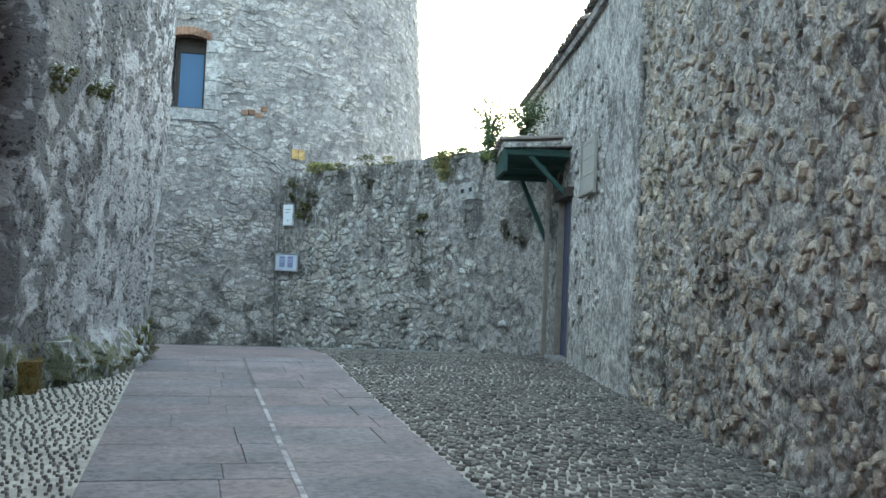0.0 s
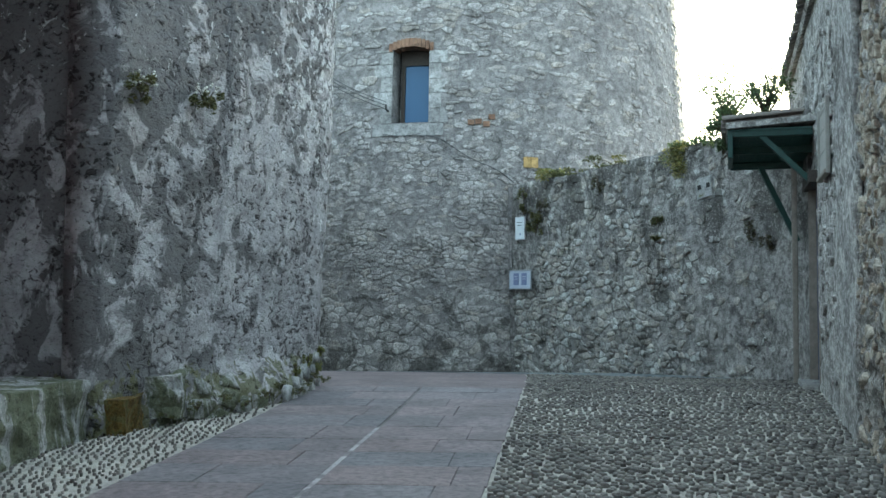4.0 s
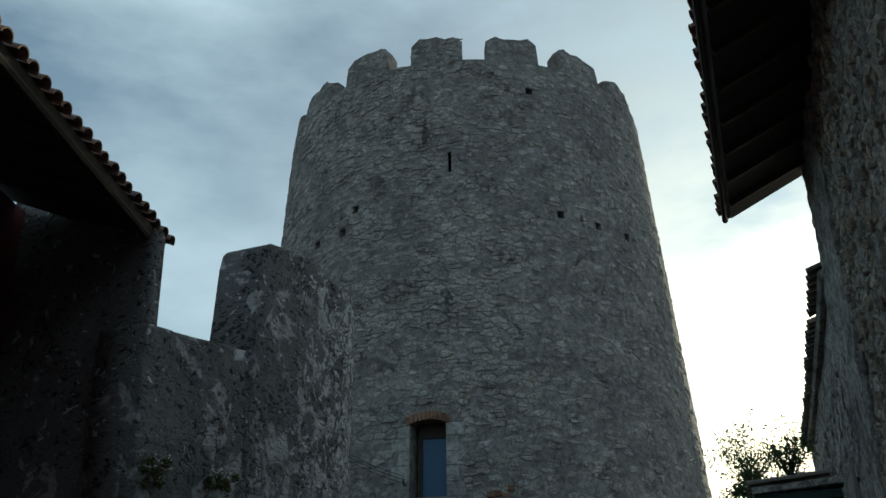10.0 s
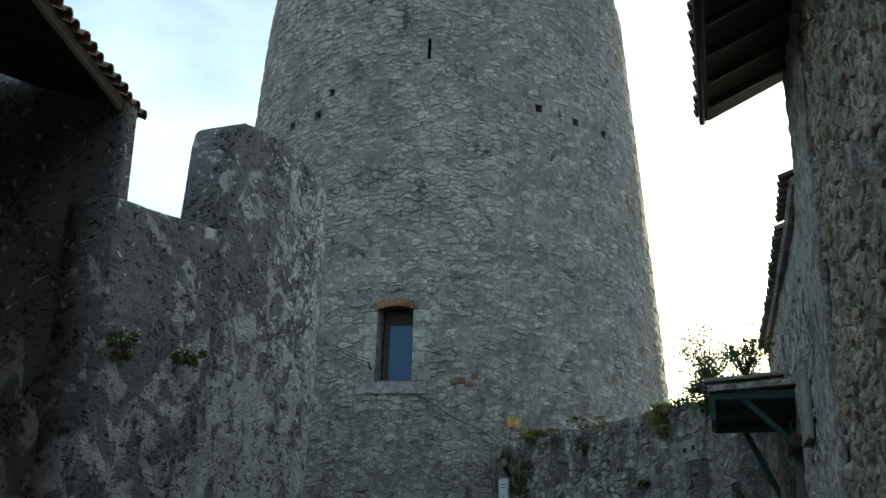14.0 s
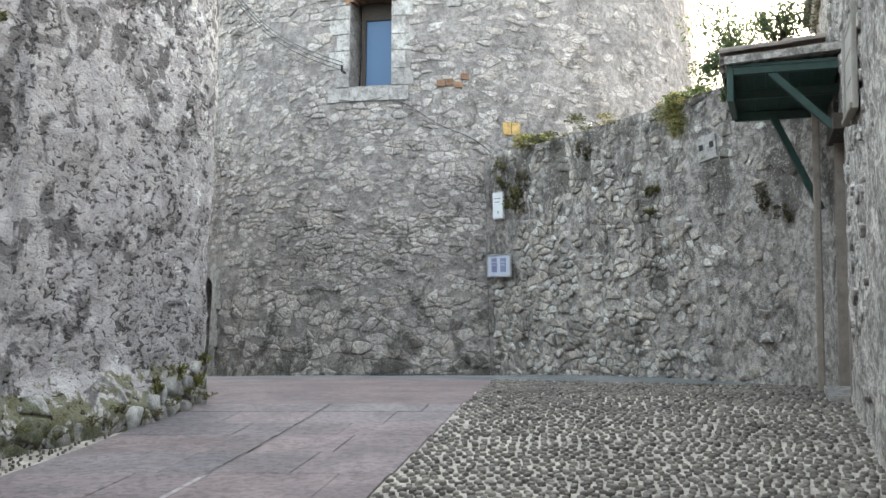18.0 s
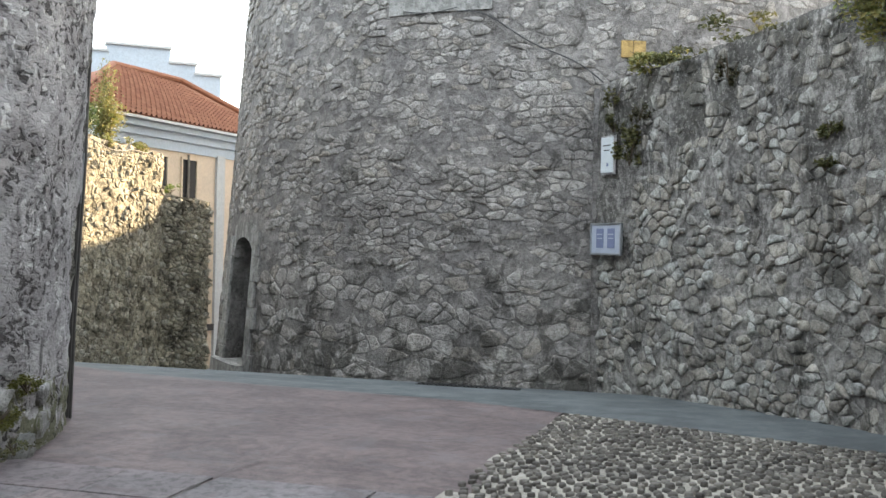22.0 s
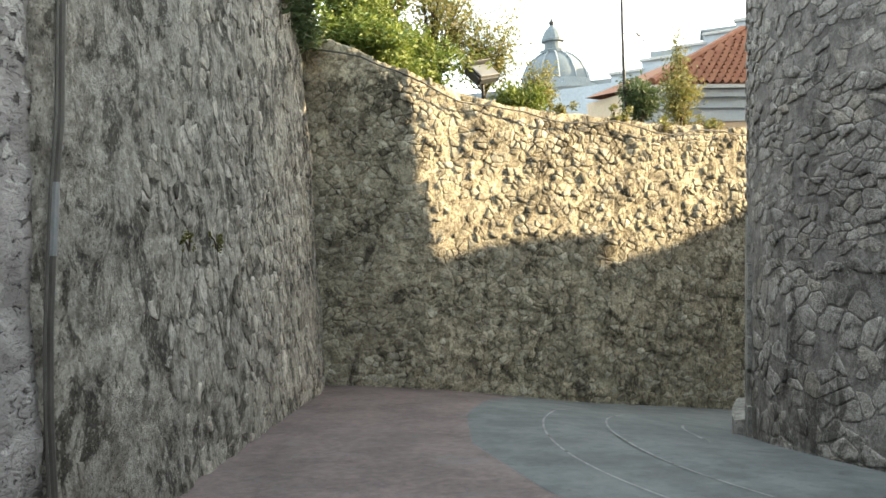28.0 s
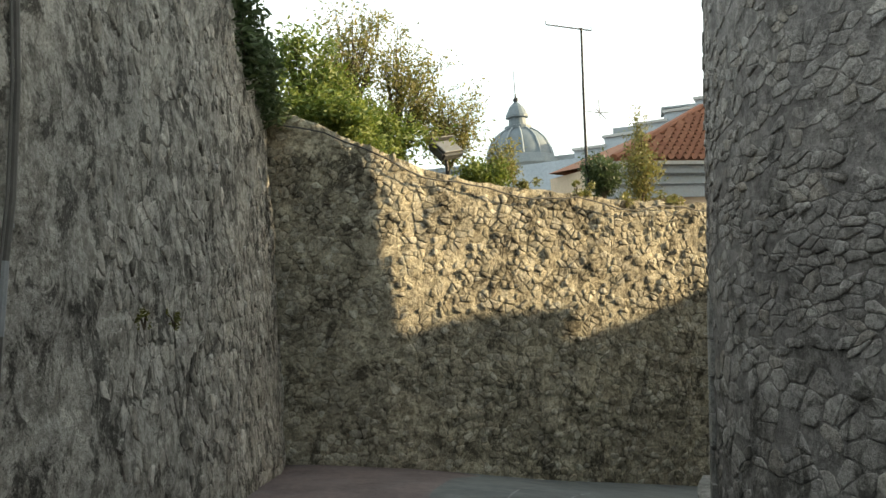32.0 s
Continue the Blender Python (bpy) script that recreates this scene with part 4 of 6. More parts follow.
low_top = lambda u: float(np.interp(u, [0, 1, 2, 3, 4.2, 5.5, 6.5, 8], [3.62, 3.66, 3.70, 3.78, 3.86, 3.92, 4.0, 4.2])) + 0.04 * noise.noise(Vector((u * 2.5, 9, 0)))
wall_low, wl_len, low_at = wall_mesh("wall_low", LOW_PATH, low_top, 0.6, M["low_mortar"], step=0.099, vstep=0.1, rough=0.05, freq=1.7)
tagged(wall_low, "curved rubble-stone courtyard wall joining the tower", "wall", kind="structure")
# mortar pilaster where the wall meets the tower
tower_box("mortar_strip", 11.4, 13.6, -0.3, 3.6, -0.1, 0.06, M["tower_mortar"])

# ---- right-hand buildings ----
RIGHT_NEAR = [(RIGHT_X(5.95), 5.95), (RIGHT_X(-7), -7)]
near_top = lambda u: 6.95
wall_near, rn, rn_at = wall_mesh("wall_right_1", RIGHT_NEAR, near_top, 0.5, M["right_rough"], step=0.04, vstep=0.04, rough=0.05, freq=1.9, crust=0.034)
tagged(wall_near, "very rough pebbly rubble house wall in brown-grey mortar", "wall", kind="structure")
RIGHT_FAR = [(RIGHT_X(14.6), 14.6), (RIGHT_X(5.95), 5.95)]
sec = 1.0294
coping_z = lambda y: float(np.interp(y, [5.9, 7.4, 10.6, 14.6], [5.60, 5.46, 5.38, 5.38]))
door_u = ((14.6 - 9.55) * sec, (14.6 - 8.55) * sec)
wall_rf, rf, rf_at = wall_mesh("wall_right_2", RIGHT_FAR, lambda u: coping_z(14.6 - u / sec) - 0.04, 0.5, M["right_render"], step=0.07, vstep=0.07, rough=0.03, freq=2.2, crust=0.012, holes=((door_u[0], door_u[1], -1.0, 2.85),))
tagged(wall_rf, "rough lime-rendered garden wall under a tiled coping", "wall", kind="structure")
# smoother render patch on the end of the near house
PATCH = [(RIGHT_X(5.97), 5.97), (RIGHT_X(4.3), 4.3)]
patch_ob, _, _ = wall_mesh("wall_right_3", [(a - 0.05, b) for a, b in PATCH], lambda u: 6.9, 0.06, M["right_render"], step=0.06, vstep=0.06, rough=0.03, freq=2.2, crust=0.014)
tagged(patch_ob, "lime render patched over the end of the rough house wall", "wall", kind="structure")


def wedge(name, quads, mat, parent=None, thick=0.12, label=""):
    """A sloping slab given by its four upper corners."""
    q = [Vector(p) for p in quads]
    n = (q[1] - q[0]).cross(q[3] - q[0]).normalized() * thick
    if n.z < 0:
        n = -n
    v = q + [p - n for p in q]
    f = [(0, 1, 2, 3), (7, 6, 5, 4), (0, 4, 5, 1), (1, 5, 6, 2), (2, 6, 7, 3), (3, 7, 4, 0)]
    return mesh_ob(name, v, f, mat, parent, label)


def tile_mesh(length=0.42, r0=0.085, r1=0.07, thick=0.014):
    """A half-round clay tile, mouth towards -y."""
    v, f = [], []
    n = 8
    for y, r in ((0, r0), (length, r1)):
        for rr in (r, r - thick):
            for i in range(n + 1):
                a = math.pi * i / n
                v.append((rr * math.cos(a), y, rr * math.sin(a) * 0.9))
    k = n + 1
    for i in range(n):
        f += [(i, i + 1, 2 * k + i + 1, 2 * k + i), (k + i + 1, k + i, 3 * k + i, 3 * k + i + 1), (i + 1, i, k + i, k + i + 1), (2 * k + i, 2 * k + i + 1, 3 * k + i + 1, 3 * k + i)]
    f += [(0, 2 * k, 3 * k, k), (n, k + n, 3 * k + n, 2 * k + n)]
    me = bpy.data.meshes.new("tile")
    me.from_pydata(v, [], f)
    me.update()
    return me


TILE = tile_mesh()
TILE.materials.append(M["tile"])
OLD_TILE = tile_mesh()
OLD_TILE.materials.append(M["old_tile"])


def tiles_along(a, b, up, parent, pitch=0.19, rows=1, rise=0.4, jitter=0.012, mesh=TILE, seed=3, flip=False):
    """Rows of tiles with mouths on the edge from a to b, running up the slope along `up`."""
    rg = random.Random(seed)
    a, b, up = Vector(a), Vector(b), Vector(up).normalized()
    n = max(1, int((b - a).length / pitch))
    side = (b - a).normalized()
    nrm = side.cross(up).normalized()
    if nrm.z < 0:
        nrm = -nrm
    xax = up.cross(nrm).normalized()
    rot = Matrix((xax, up, nrm)).transposed().to_4x4()
    for r in range(rows):
        for i in range(n):
            p = a + side * (pitch * (i + 0.5)) + up * (r * 0.33 + rg.uniform(-0.02, 0.02)) + nrm * rg.uniform(0, jitter)
            ob = new("tile", mesh)
            ob.parent = parent
            ob.matrix_basis = Matrix.Translation(p) @ rot @ pose(0, 0, 0, rg.uniform(-1.5, 1.5), rg.uniform(-3, 3), rg.uniform(-1.5, 1.5))


RD = Vector((0.237, 0.9715, 0))     # along the right-hand wall
RN = Vector((-0.9715, 0.237, 0))    # from it into the street


def right_pt(y, out, z):
    return Vector((RIGHT_X(y), y, 0)) + RN * out + Vector((0, 0, z))


eave_r = thing("roof_eave", "deep dark timber eave with clay tiles over the street", "roof", at=right_pt(0, 0, 6.9))
ei = Matrix.Translation(-right_pt(0, 0, 6.9))


def under(ob, par, inv):
    ob.parent = par
    ob.matrix_parent_inverse = inv
    return ob


under(wedge("roof_slab", [right_pt(-15, 0.96, 6.50), right_pt(6.15, 0.96, 6.50), right_pt(6.15, -4.2, 9.0), right_pt(-15, -4.2, 9.0)], M["dark_wood"], thick=0.07), eave_r, ei)
under(wedge("verge_board", [right_pt(6.14, 1.0, 6.54), right_pt(6.2, 1.0, 6.54), right_pt(6.2, -4.2, 9.03), right_pt(6.14, -4.2, 9.03)], M["dark_wood"], thick=0.09), eave_r, ei)
under(part("fascia", tube_bm([right_pt(-15, 1.0, 6.42), right_pt(6.15, 1.0, 6.42)], 0.035, 6), M["dark_wood"]), eave_r, ei)
for i in range(22):
    y = 5.7 - i * 0.62
    b = tube_bm([right_pt(y, 0.0, 6.84), right_pt(y, 0.92, 6.41)], 0.045, 4)
    under(part("rafter", b, M["dark_wood"]), eave_r, ei)
holder = under(new("tile_row"), eave_r, ei)
tiles_along(right_pt(-5.5, 1.04, 6.47), right_pt(6.2, 1.04, 6.47), Vector((0, 0, 0.43)) - RN * 0.9, eave_r, rows=1)
for o in eave_r.children:
    if o.name.startswith("tile") and o.type == "MESH":
        o.matrix_parent_inverse = ei
bpy.data.objects.remove(holder)
wall_back, _, _ = wall_mesh("wall_right_5", [(RIGHT_X(-7), -7), (RIGHT_X(-16), -16)], near_top, 0.5, M["right_rough"], step=0.3, vstep=0.3, rough=0.05)
tagged(wall_back, "rough rubble house wall in brown-grey mortar", "wall", kind="structure")
gable, _, _ = wall_mesh("wall_right_4", [tuple(right_pt(5.93, -4.2, 0))[:2], tuple(right_pt(5.93, -0.5, 0))[:2]], lambda u: 8.75 - u * 0.47, 0.4, M["right_render"], step=0.5, vstep=0.5, rough=0.02)
tagged(gable, "rendered gable end of the near house", "wall", kind="structure")

coping = thing("tile_coping", "weathered clay roof tiles capping the garden wall", "roof", at=right_pt(8, 0, 4.85))
ci = Matrix.Translation(-right_pt(8, 0, 4.85))
for k, (y0, y1) in enumerate(((5.97, 7.4), (7.4, 10.6), (10.6, 14.6))):
    z0, z1 = coping_z(y0), coping_z(y1)
    under(wedge("coping_slab", [right_pt(y0, 0.10, z0 - 0.03), right_pt(y1, 0.10, z1 - 0.03), right_pt(y1, -0.7, z1 + 0.31), right_pt(y0, -0.7, z0 + 0.31)], M["right_render"], thick=0.08), coping, ci)
    tiles_along(right_pt(y0, 0.17, z0 - 0.02), right_pt(y1, 0.17, z1 - 0.02), Vector((0, 0, 0.38)) - RN * 0.95, coping, rows=2, seed=8 + k, mesh=OLD_TILE)
for o in coping.children:
    if o.name.startswith("tile") and o.type == "MESH":
        o.matrix_parent_inverse = ci

# left-hand house above the wall
LN = Vector((0.955, -0.296, 0))


LH = [(-5.75, 5.05), (-3.90, 4.37)]
wall_lh, _, _ = wall_mesh("wall_left_2", LH, lambda u: 6.5 - 0.36 * u, 0.2, M["plaster"], step=0.09, vstep=0.2, rough=0.03)
tagged(wall_lh, "grey plastered end wall of the house under the eave", "wall", kind="structure")
LH2 = [(-5.75, -15.0), (-5.62, 5.0)]
wall_lr, _, _ = wall_mesh("wall_left_3", LH2, lambda u: 6.3, 0.3, M["red_wall"], step=0.5, vstep=0.5, rough=0.015)
tagged(wall_lr, "dark red painted house wall under the eave", "wall", kind="structure")
eave_l = thing("roof_eave", "dark eave with a serrated row of clay tiles", "roof", at=(-5.0, 0, 5.8))
li = Matrix.Translation((5.0, 0, -5.8))
EX = lambda y: -3.93 + 0.008 * y
under(wedge("roof_slab", [(EX(-15), -15, 5.72), (EX(4.75), 4.75, 5.72), (-9.5, 4.95, 7.9), (-9.5, -15, 7.9)], M["dark_wood"], thick=0.06), eave_l, li)
for i in range(16):
    y = 4.1 - i * 0.6
    under(part("rafter", tube_bm([(-5.6, y, 6.28), (EX(y) - 0.08, y, 5.65)], 0.04, 4), M["dark_wood"]), eave_l, li)
under(part("fascia", tube_bm([(EX(-15) - 0.05, -15, 5.64), (EX(4.7) - 0.05, 4.7, 5.64)], 0.035, 6), M["dark_wood"]), eave_l, li)
tiles_along((EX(-5) + 0.07, -5, 5.70), (EX(4.8) + 0.07, 4.8, 5.70), Vector((-0.93, 0, 0.36)), eave_l, rows=1, seed=12, pitch=0.2)
for o in eave_l.children:
    if o.name.startswith("tile") and o.type == "MESH":
        o.matrix_parent_inverse = li

# rock shelf at the foot of the left wall
def boulder(name, c, r, mat, parent=None, seed=1, label="", category="", group=""):
    bm = bmesh.new()
    bmesh.ops.create_icosphere(bm, subdivisions=3, radius=1)
    for v in bm.verts:
        d = v.co.normalized()
        k = 1 + 0.30 * noise.noise(d * 1.6 + Vector((seed * 7.1, 0, 0))) + 0.12 * noise.noise(d * 5 + Vector((0, seed * 3.3, 0)))
        b = max(abs(d.x), abs(d.y), abs(d.z))
        v.co = Vector((d.x * r[0], d.y * r[1], d.z * r[2])) * k * (0.75 + 0.25 / b)
    bmesh.ops.transform(bm, matrix=Matrix.Translation(c), verts=bm.verts)
    ob = part(name, bm, mat, parent)
    if label:
        tagged(ob, label, category, group)
    return ob


def ledge(name, lo, hi, mat, seed, rough=0.07, cut=0.09):
    """A weathered block of rock between two corners, its faces broken up."""
    bm = box_bm([h - l for l, h in zip(lo, hi)], Matrix.Translation([(l + h) / 2 for l, h in zip(lo, hi)]))
    while max(e.calc_length() for e in bm.edges) > cut:
        bmesh.ops.subdivide_edges(bm, edges=[e for e in bm.edges if e.calc_length() > cut], cuts=1, use_grid_fill=True)
    off = Vector((seed * 3.7, seed * 1.3, 0))
    for v in bm.verts:
        p = v.co + off
        v.co += Vector((noise.noise(p * 2.1), noise.noise(p * 2.3 + Vector((9, 0, 0))), 0.6 * noise.noise(p * 2.0 + Vector((0, 9, 0))))) * rough
        v.co += Vector((noise.noise(p * 7.1), noise.noise(p * 7.3 + Vector((9, 0, 0))), 0.5 * noise.noise(p * 7.0 + Vector((0, 9, 0))))) * rough * 0.6
    return part(name, bm, mat)


tagged(ledge("rock_ledge", (-5.6, 0.4, -0.15), (-4.0, 4.35, 0.58), M["boulder"], 2), "pale weathered rock ledge at the foot of the wall", "rock")
tagged(ledge("rock", (-4.1, 4.32, -0.1), (-3.72, 4.86, 0.40), M["rust_moss"], 4, 0.05, 0.06), "rust-brown mossy rock against the wall foot", "rock")
tagged(ledge("rock", (-3.95, 4.92, 0.14), (-3.46, 5.85, 0.55), M["boulder"], 6, 0.07, 0.06), "grey overhanging rock bulging from the wall foot", "rock")

# ---- doorway with awning in the right-hand wall ----
door_1 = thing("door_1", "narrow dark blue timber door in a weathered frame", "door", kind="structure", at=right_pt(9.05, 0, ground_z(0, 9)))
di = Matrix.Translation(-right_pt(9.05, 0, ground_z(0, 9)))
rz = math.degrees(math.atan2(RD.y, RD.x)) - 90


def right_box(name, y, out, z, sy, so, sz, mat, par, inv, bevel=0.008, label=""):
    ob = part(name, box_bm((so, sy, sz), Matrix.Translation(right_pt(y, out, z)) @ pose(0, 0, 0, 0, 0, rz), bevel), mat, None, label)
    return under(ob, par, inv)


right_box("door_leaf", 9.05, -0.09, 1.5, 1.04, 0.05, 2.75, M["door_blue"], door_1, di)
for k in range(6):
    right_box("plank", 8.62 + k * 0.172, -0.06, 1.5, 0.16, 0.03, 2.7, M["door_blue"], door_1, di, 0.004)
right_box("door_frame", 8.58, -0.08, 1.48, 0.06, 0.18, 2.85, M["post_paint"], door_1, di)
right_box("door_frame", 9.50, -0.03, 1.48, 0.07, 0.18, 2.85, M["post_paint"], door_1, di)
right_box("lintel", 9.05, -0.03, 2.92, 1.3, 0.3, 0.16, M["dark_wood"], door_1, di)
right_box("door_step", 9.05, 0.02, 0.17, 1.0, 0.4, 0.08, M["ashlar"], door_1, di)

awn = thing("door_awning", "small timber awning with green boards, struts and old tiles", "awning", at=right_pt(9.5, 0, 3.6))
ai = Matrix.Translation(-right_pt(9.5, 0, 3.6))
A_NEAR, A_FAR, A_OUT = 8.72, 9.98, 1.10
zn, zf = 3.62, 3.32
for k in range(9):
    o = 0.05 + k * (A_OUT - 0.05) / 9
    w = (A_OUT - 0.05) / 9 * 0.985
    under(wedge("board", [right_pt(A_NEAR, o, zn), right_pt(A_FAR, o, zf), right_pt(A_FAR, o + w, zf), right_pt(A_NEAR, o + w, zn)], M["green_paint"], thick=0.03), awn, ai)
for y, z in ((A_NEAR + 0.05, zn - 0.06), (A_FAR - 0.05, zf - 0.06), ((A_NEAR + A_FAR) / 2, (zn + zf) / 2 - 0.06)):
    right_box("beam", y, A_OUT / 2, z, 0.09, A_OUT, 0.10, M["green_paint"], awn, ai)
right_box("front_beam", (A_NEAR + A_FAR) / 2, A_OUT, (zn + zf) / 2 - 0.03, 1.3, 0.07, 0.42, M["green_paint"], awn, ai)
under(wedge("tile_bed", [right_pt(A_NEAR - 0.05, 0.0, zn + 0.15), right_pt(A_FAR + 0.05, 0.0, zf + 0.32), right_pt(A_FAR + 0.05, A_OUT + 0.06, zf + 0.24), right_pt(A_NEAR - 0.05, A_OUT + 0.06, zn + 0.08)], M["right_render"], thick=0.08), awn, ai)
tiles_along(right_pt(A_NEAR - 0.05, A_OUT + 0.12, zn + 0.12), right_pt(A_FAR + 0.05, A_OUT + 0.12, zf + 0.26), Vector((0, 0, 0.07)) - RN, awn, rows=3, seed=20, pitch=0.21, mesh=OLD_TILE)
for o in awn.children:
    if o.name.startswith("tile") and o.type == "MESH" and not o.name.startswith("tile_bed"):
        o.matrix_parent_inverse = ai
under(part("strut", tube_bm([right_pt(A_FAR - 0.08, 0.68, zf - 0.08), right_pt(A_FAR - 0.08, 0.18, 2.15)], 0.05, 4), M["green_paint"]), awn, ai)
under(part("strut", tube_bm([right_pt(A_NEAR + 0.06, 0.7, zn - 0.1), right_pt(A_NEAR + 0.06, 0.03, 2.85)], 0.05, 4), M["green_paint"]), awn, ai)
post = part("post", box_bm((0.075, 0.075, 3.1), Matrix.Translation(right_pt(9.52, 0.24, 1.68)) @ pose(0, 0, 0, 0, 0, rz), 0.012), M["post_paint"])
under(post, awn, ai)

board = thing("notice_panel", "framed pale wooden panel with slanting battens on the wall", "panel", at=right_pt(7.1, 0, 3.1))
bi = Matrix.Translation(-right_pt(7.1, 0, 3.1))
right_box("backing", 7.1, 0.045, 3.17, 0.95, 0.03, 0.82, M["sheet"], board, bi)
right_box("frame_side", 6.62, 0.055, 3.17, 0.05, 0.05, 0.88, M["sheet"], board, bi)
right_box("frame_side", 7.58, 0.055, 3.17, 0.05, 0.06, 0.88, M["sheet"], board, bi)
right_box("ledge", 7.1, 0.065, 2.76, 1.02, 0.07, 0.05, M["post_paint"], board, bi)
for z in (3.05, 3.3, 3.52):
    right_box("batten", 7.15, 0.06, z, 0.75, 0.012, 0.03, M["sheet"], board, bi)

# ---- signs on the low wall ----
def low_frame(u, z, out):
    p, n = low_at(u)
    x = Vector((-n.y, n.x, 0))
    return Matrix(((x.x, n.x, 0, p.x + n.x * out), (x.y, n.y, 0, p.y + n.y * out), (0, 0, 1, z), (0, 0, 0, 1)))


plaque = thing("wall_plaque", "small white enamel notice on the rubble wall", "sign", at=low_at(0.30)[0] + Vector((0, 0, 2.7)))
pi_ = Matrix.Translation(-plaque.location)
fm = low_frame(0.30, 2.71, 0.075)
under(part("panel", box_bm((0.26, 0.015, 0.44), fm, 0.004), M["plaque"]), plaque, pi_)
under(part("backing", box_bm((0.30, 0.03, 0.48), fm @ pose(0, -0.02, 0), 0.004), M["plaster"]), plaque, pi_)
for k, (w, z) in enumerate(((0.16, 0.12), (0.12, 0.06))):
    under(part("text_bar", box_bm((w, 0.006, 0.012), fm @ pose(0, 0.011, z)), M["lamp_grey"]), plaque, pi_)
under(part("mark", box_bm((0.03, 0.006, 0.04), fm @ pose(0.02, 0.011, -0.12)), M["sign_ink"]), plaque, pi_)
sign = thing("information_sign", "blue-grey framed information sign with faded print", "sign", at=low_at(0.32)[0] + Vector((0, 0, 1.66)))
si = Matrix.Translation(-sign.location)
fm = low_frame(0.34, 1.67, 0.09)
under(part("panel", box_bm((0.62, 0.02, 0.36), fm, 0.004), M["sign_face"]), sign, si)
for x, z, w, h in ((0, 0.185, 0.66, 0.025), (0, -0.185, 0.66, 0.025), (0.32, 0, 0.025, 0.39), (-0.32, 0, 0.025, 0.39)):
    under(part("frame", box_bm((w, 0.035, h), fm @ pose(x, 0.004, z), 0.004), M["sign_frame"]), sign, si)
for x in (0.12, -0.12):
    under(part("printed_panel", box_bm((0.15, 0.006, 0.24), fm @ pose(x, 0.013, 0.01)), M["sign_ink"]), sign, si)
for k in range(4):
    under(part("text_bar", box_bm((0.11, 0.005, 0.012), fm @ pose(0.12 if k % 2 else -0.12, 0.018, 0.06 - 0.05 * (k // 2))), M["sign_face"]), sign, si)
# stone block with two sockets, each a near-black box painting the hole's shade
crest = thing("crest_stone", "square pale stone block with two dark sockets", "stone", at=low_at(5.08)[0] + Vector((0, 0, 3.12)))
ki = Matrix.Translation(-crest.location)
fm = low_frame(5.08, 3.12, 0.015) @ pose(0, 0, 0, 0, -8, 0)
under(part("block", box_bm((0.42, 0.10, 0.38), fm, 0.035, 2), M["foot_stone"]), crest, ki)
for x in (-0.10, 0.10):
    under(part("socket", box_bm((0.085, 0.02, 0.085), fm @ pose(x, 0.044, 0.03), 0.006), M["socket_shade"]), crest, ki)

# ---- pipe on the alley wall ----
def alley_pt(u, out, z):
    p, n = alley_at(u)
    return p + n * out + Vector((0, 0, z))


def corner_pt(u, z):
    """A point on the wall by the pipe's foot, u metres further along it, leaning with it."""
    p, n = alley_at(0.03 + u)
    return p + n * (alley_lean(0.03 + u, z) + 0.035) + Vector((0, 0, z))


pipe = thing("wall_pipe", "thin dark cable pipe with a pale sleeve up the wall", "pipe", at=corner_pt(0.0, 0.15))
pp = Matrix.Translation(-pipe.location)
pts = [corner_pt(u, z) for u, z in ((0.0, 0.12), (0.0, 0.9), (0.02, 1.4), (0.06, 1.85), (0.09, 2.15), (0.14, 2.55), (0.18, 3.2), (0.2, 4.0), (0.22, 5.0), (0.25, 6.1))]
under(part("conduit", tube_bm(pts, 0.022, 8), M["pipe"]), pipe, pp)
under(part("conduit", tube_bm([q + Vector((0.05, -0.03, 0)) for q in pts], 0.010, 6), M["pipe"]), pipe, pp)
under(part("sleeve", tube_bm([corner_pt(0.055, 1.80), corner_pt(0.095, 2.2)], 0.026, 8), M["pipe_pale"]), pipe, pp)
for u, z in ((0.0, 0.5), (0.04, 1.6), (0.12, 2.4), (0.19, 3.6)):
    under(part("clamp", box_bm((0.08, 0.03, 0.03), Matrix.Translation(corner_pt(u, z) - Vector((0.03, 0.0, 0))) @ pose(0, 0, 0, 0, 0, -30), 0.004), M["pipe_pale"]), pipe, pp)

# ---- beyond the far wall ----
verts, faces = [], []
gx, gy = [-30, -22, -16, -13, -10.85], [12.0, 14.6, 15.9, 17.2, 18.6, 20, 22.4]
for y in gy:
    for x in gx:
        z = float(np.interp(y, [12, 14.6, 15.9, 17.2, 18.6, 23], [4.9, 4.7, 4.1, 3.75, 3.5, 3.2]))
        verts.append((x + (0.04 * (y - 16) - 0.5 * max(0.0, 15.9 - y) if x > -12 else 0), y, z))
for j in range(len(gy) - 1):
    for i in range(len(gx) - 1):
        a = j * len(gx) + i
        faces.append((a, a + 1, a + len(gx) + 1, a + len(gx)))
terrace = tagged(mesh_ob("terrace", verts, faces, M["soil"]), "garden soil level behind the retaining wall", "ground", kind="structure")


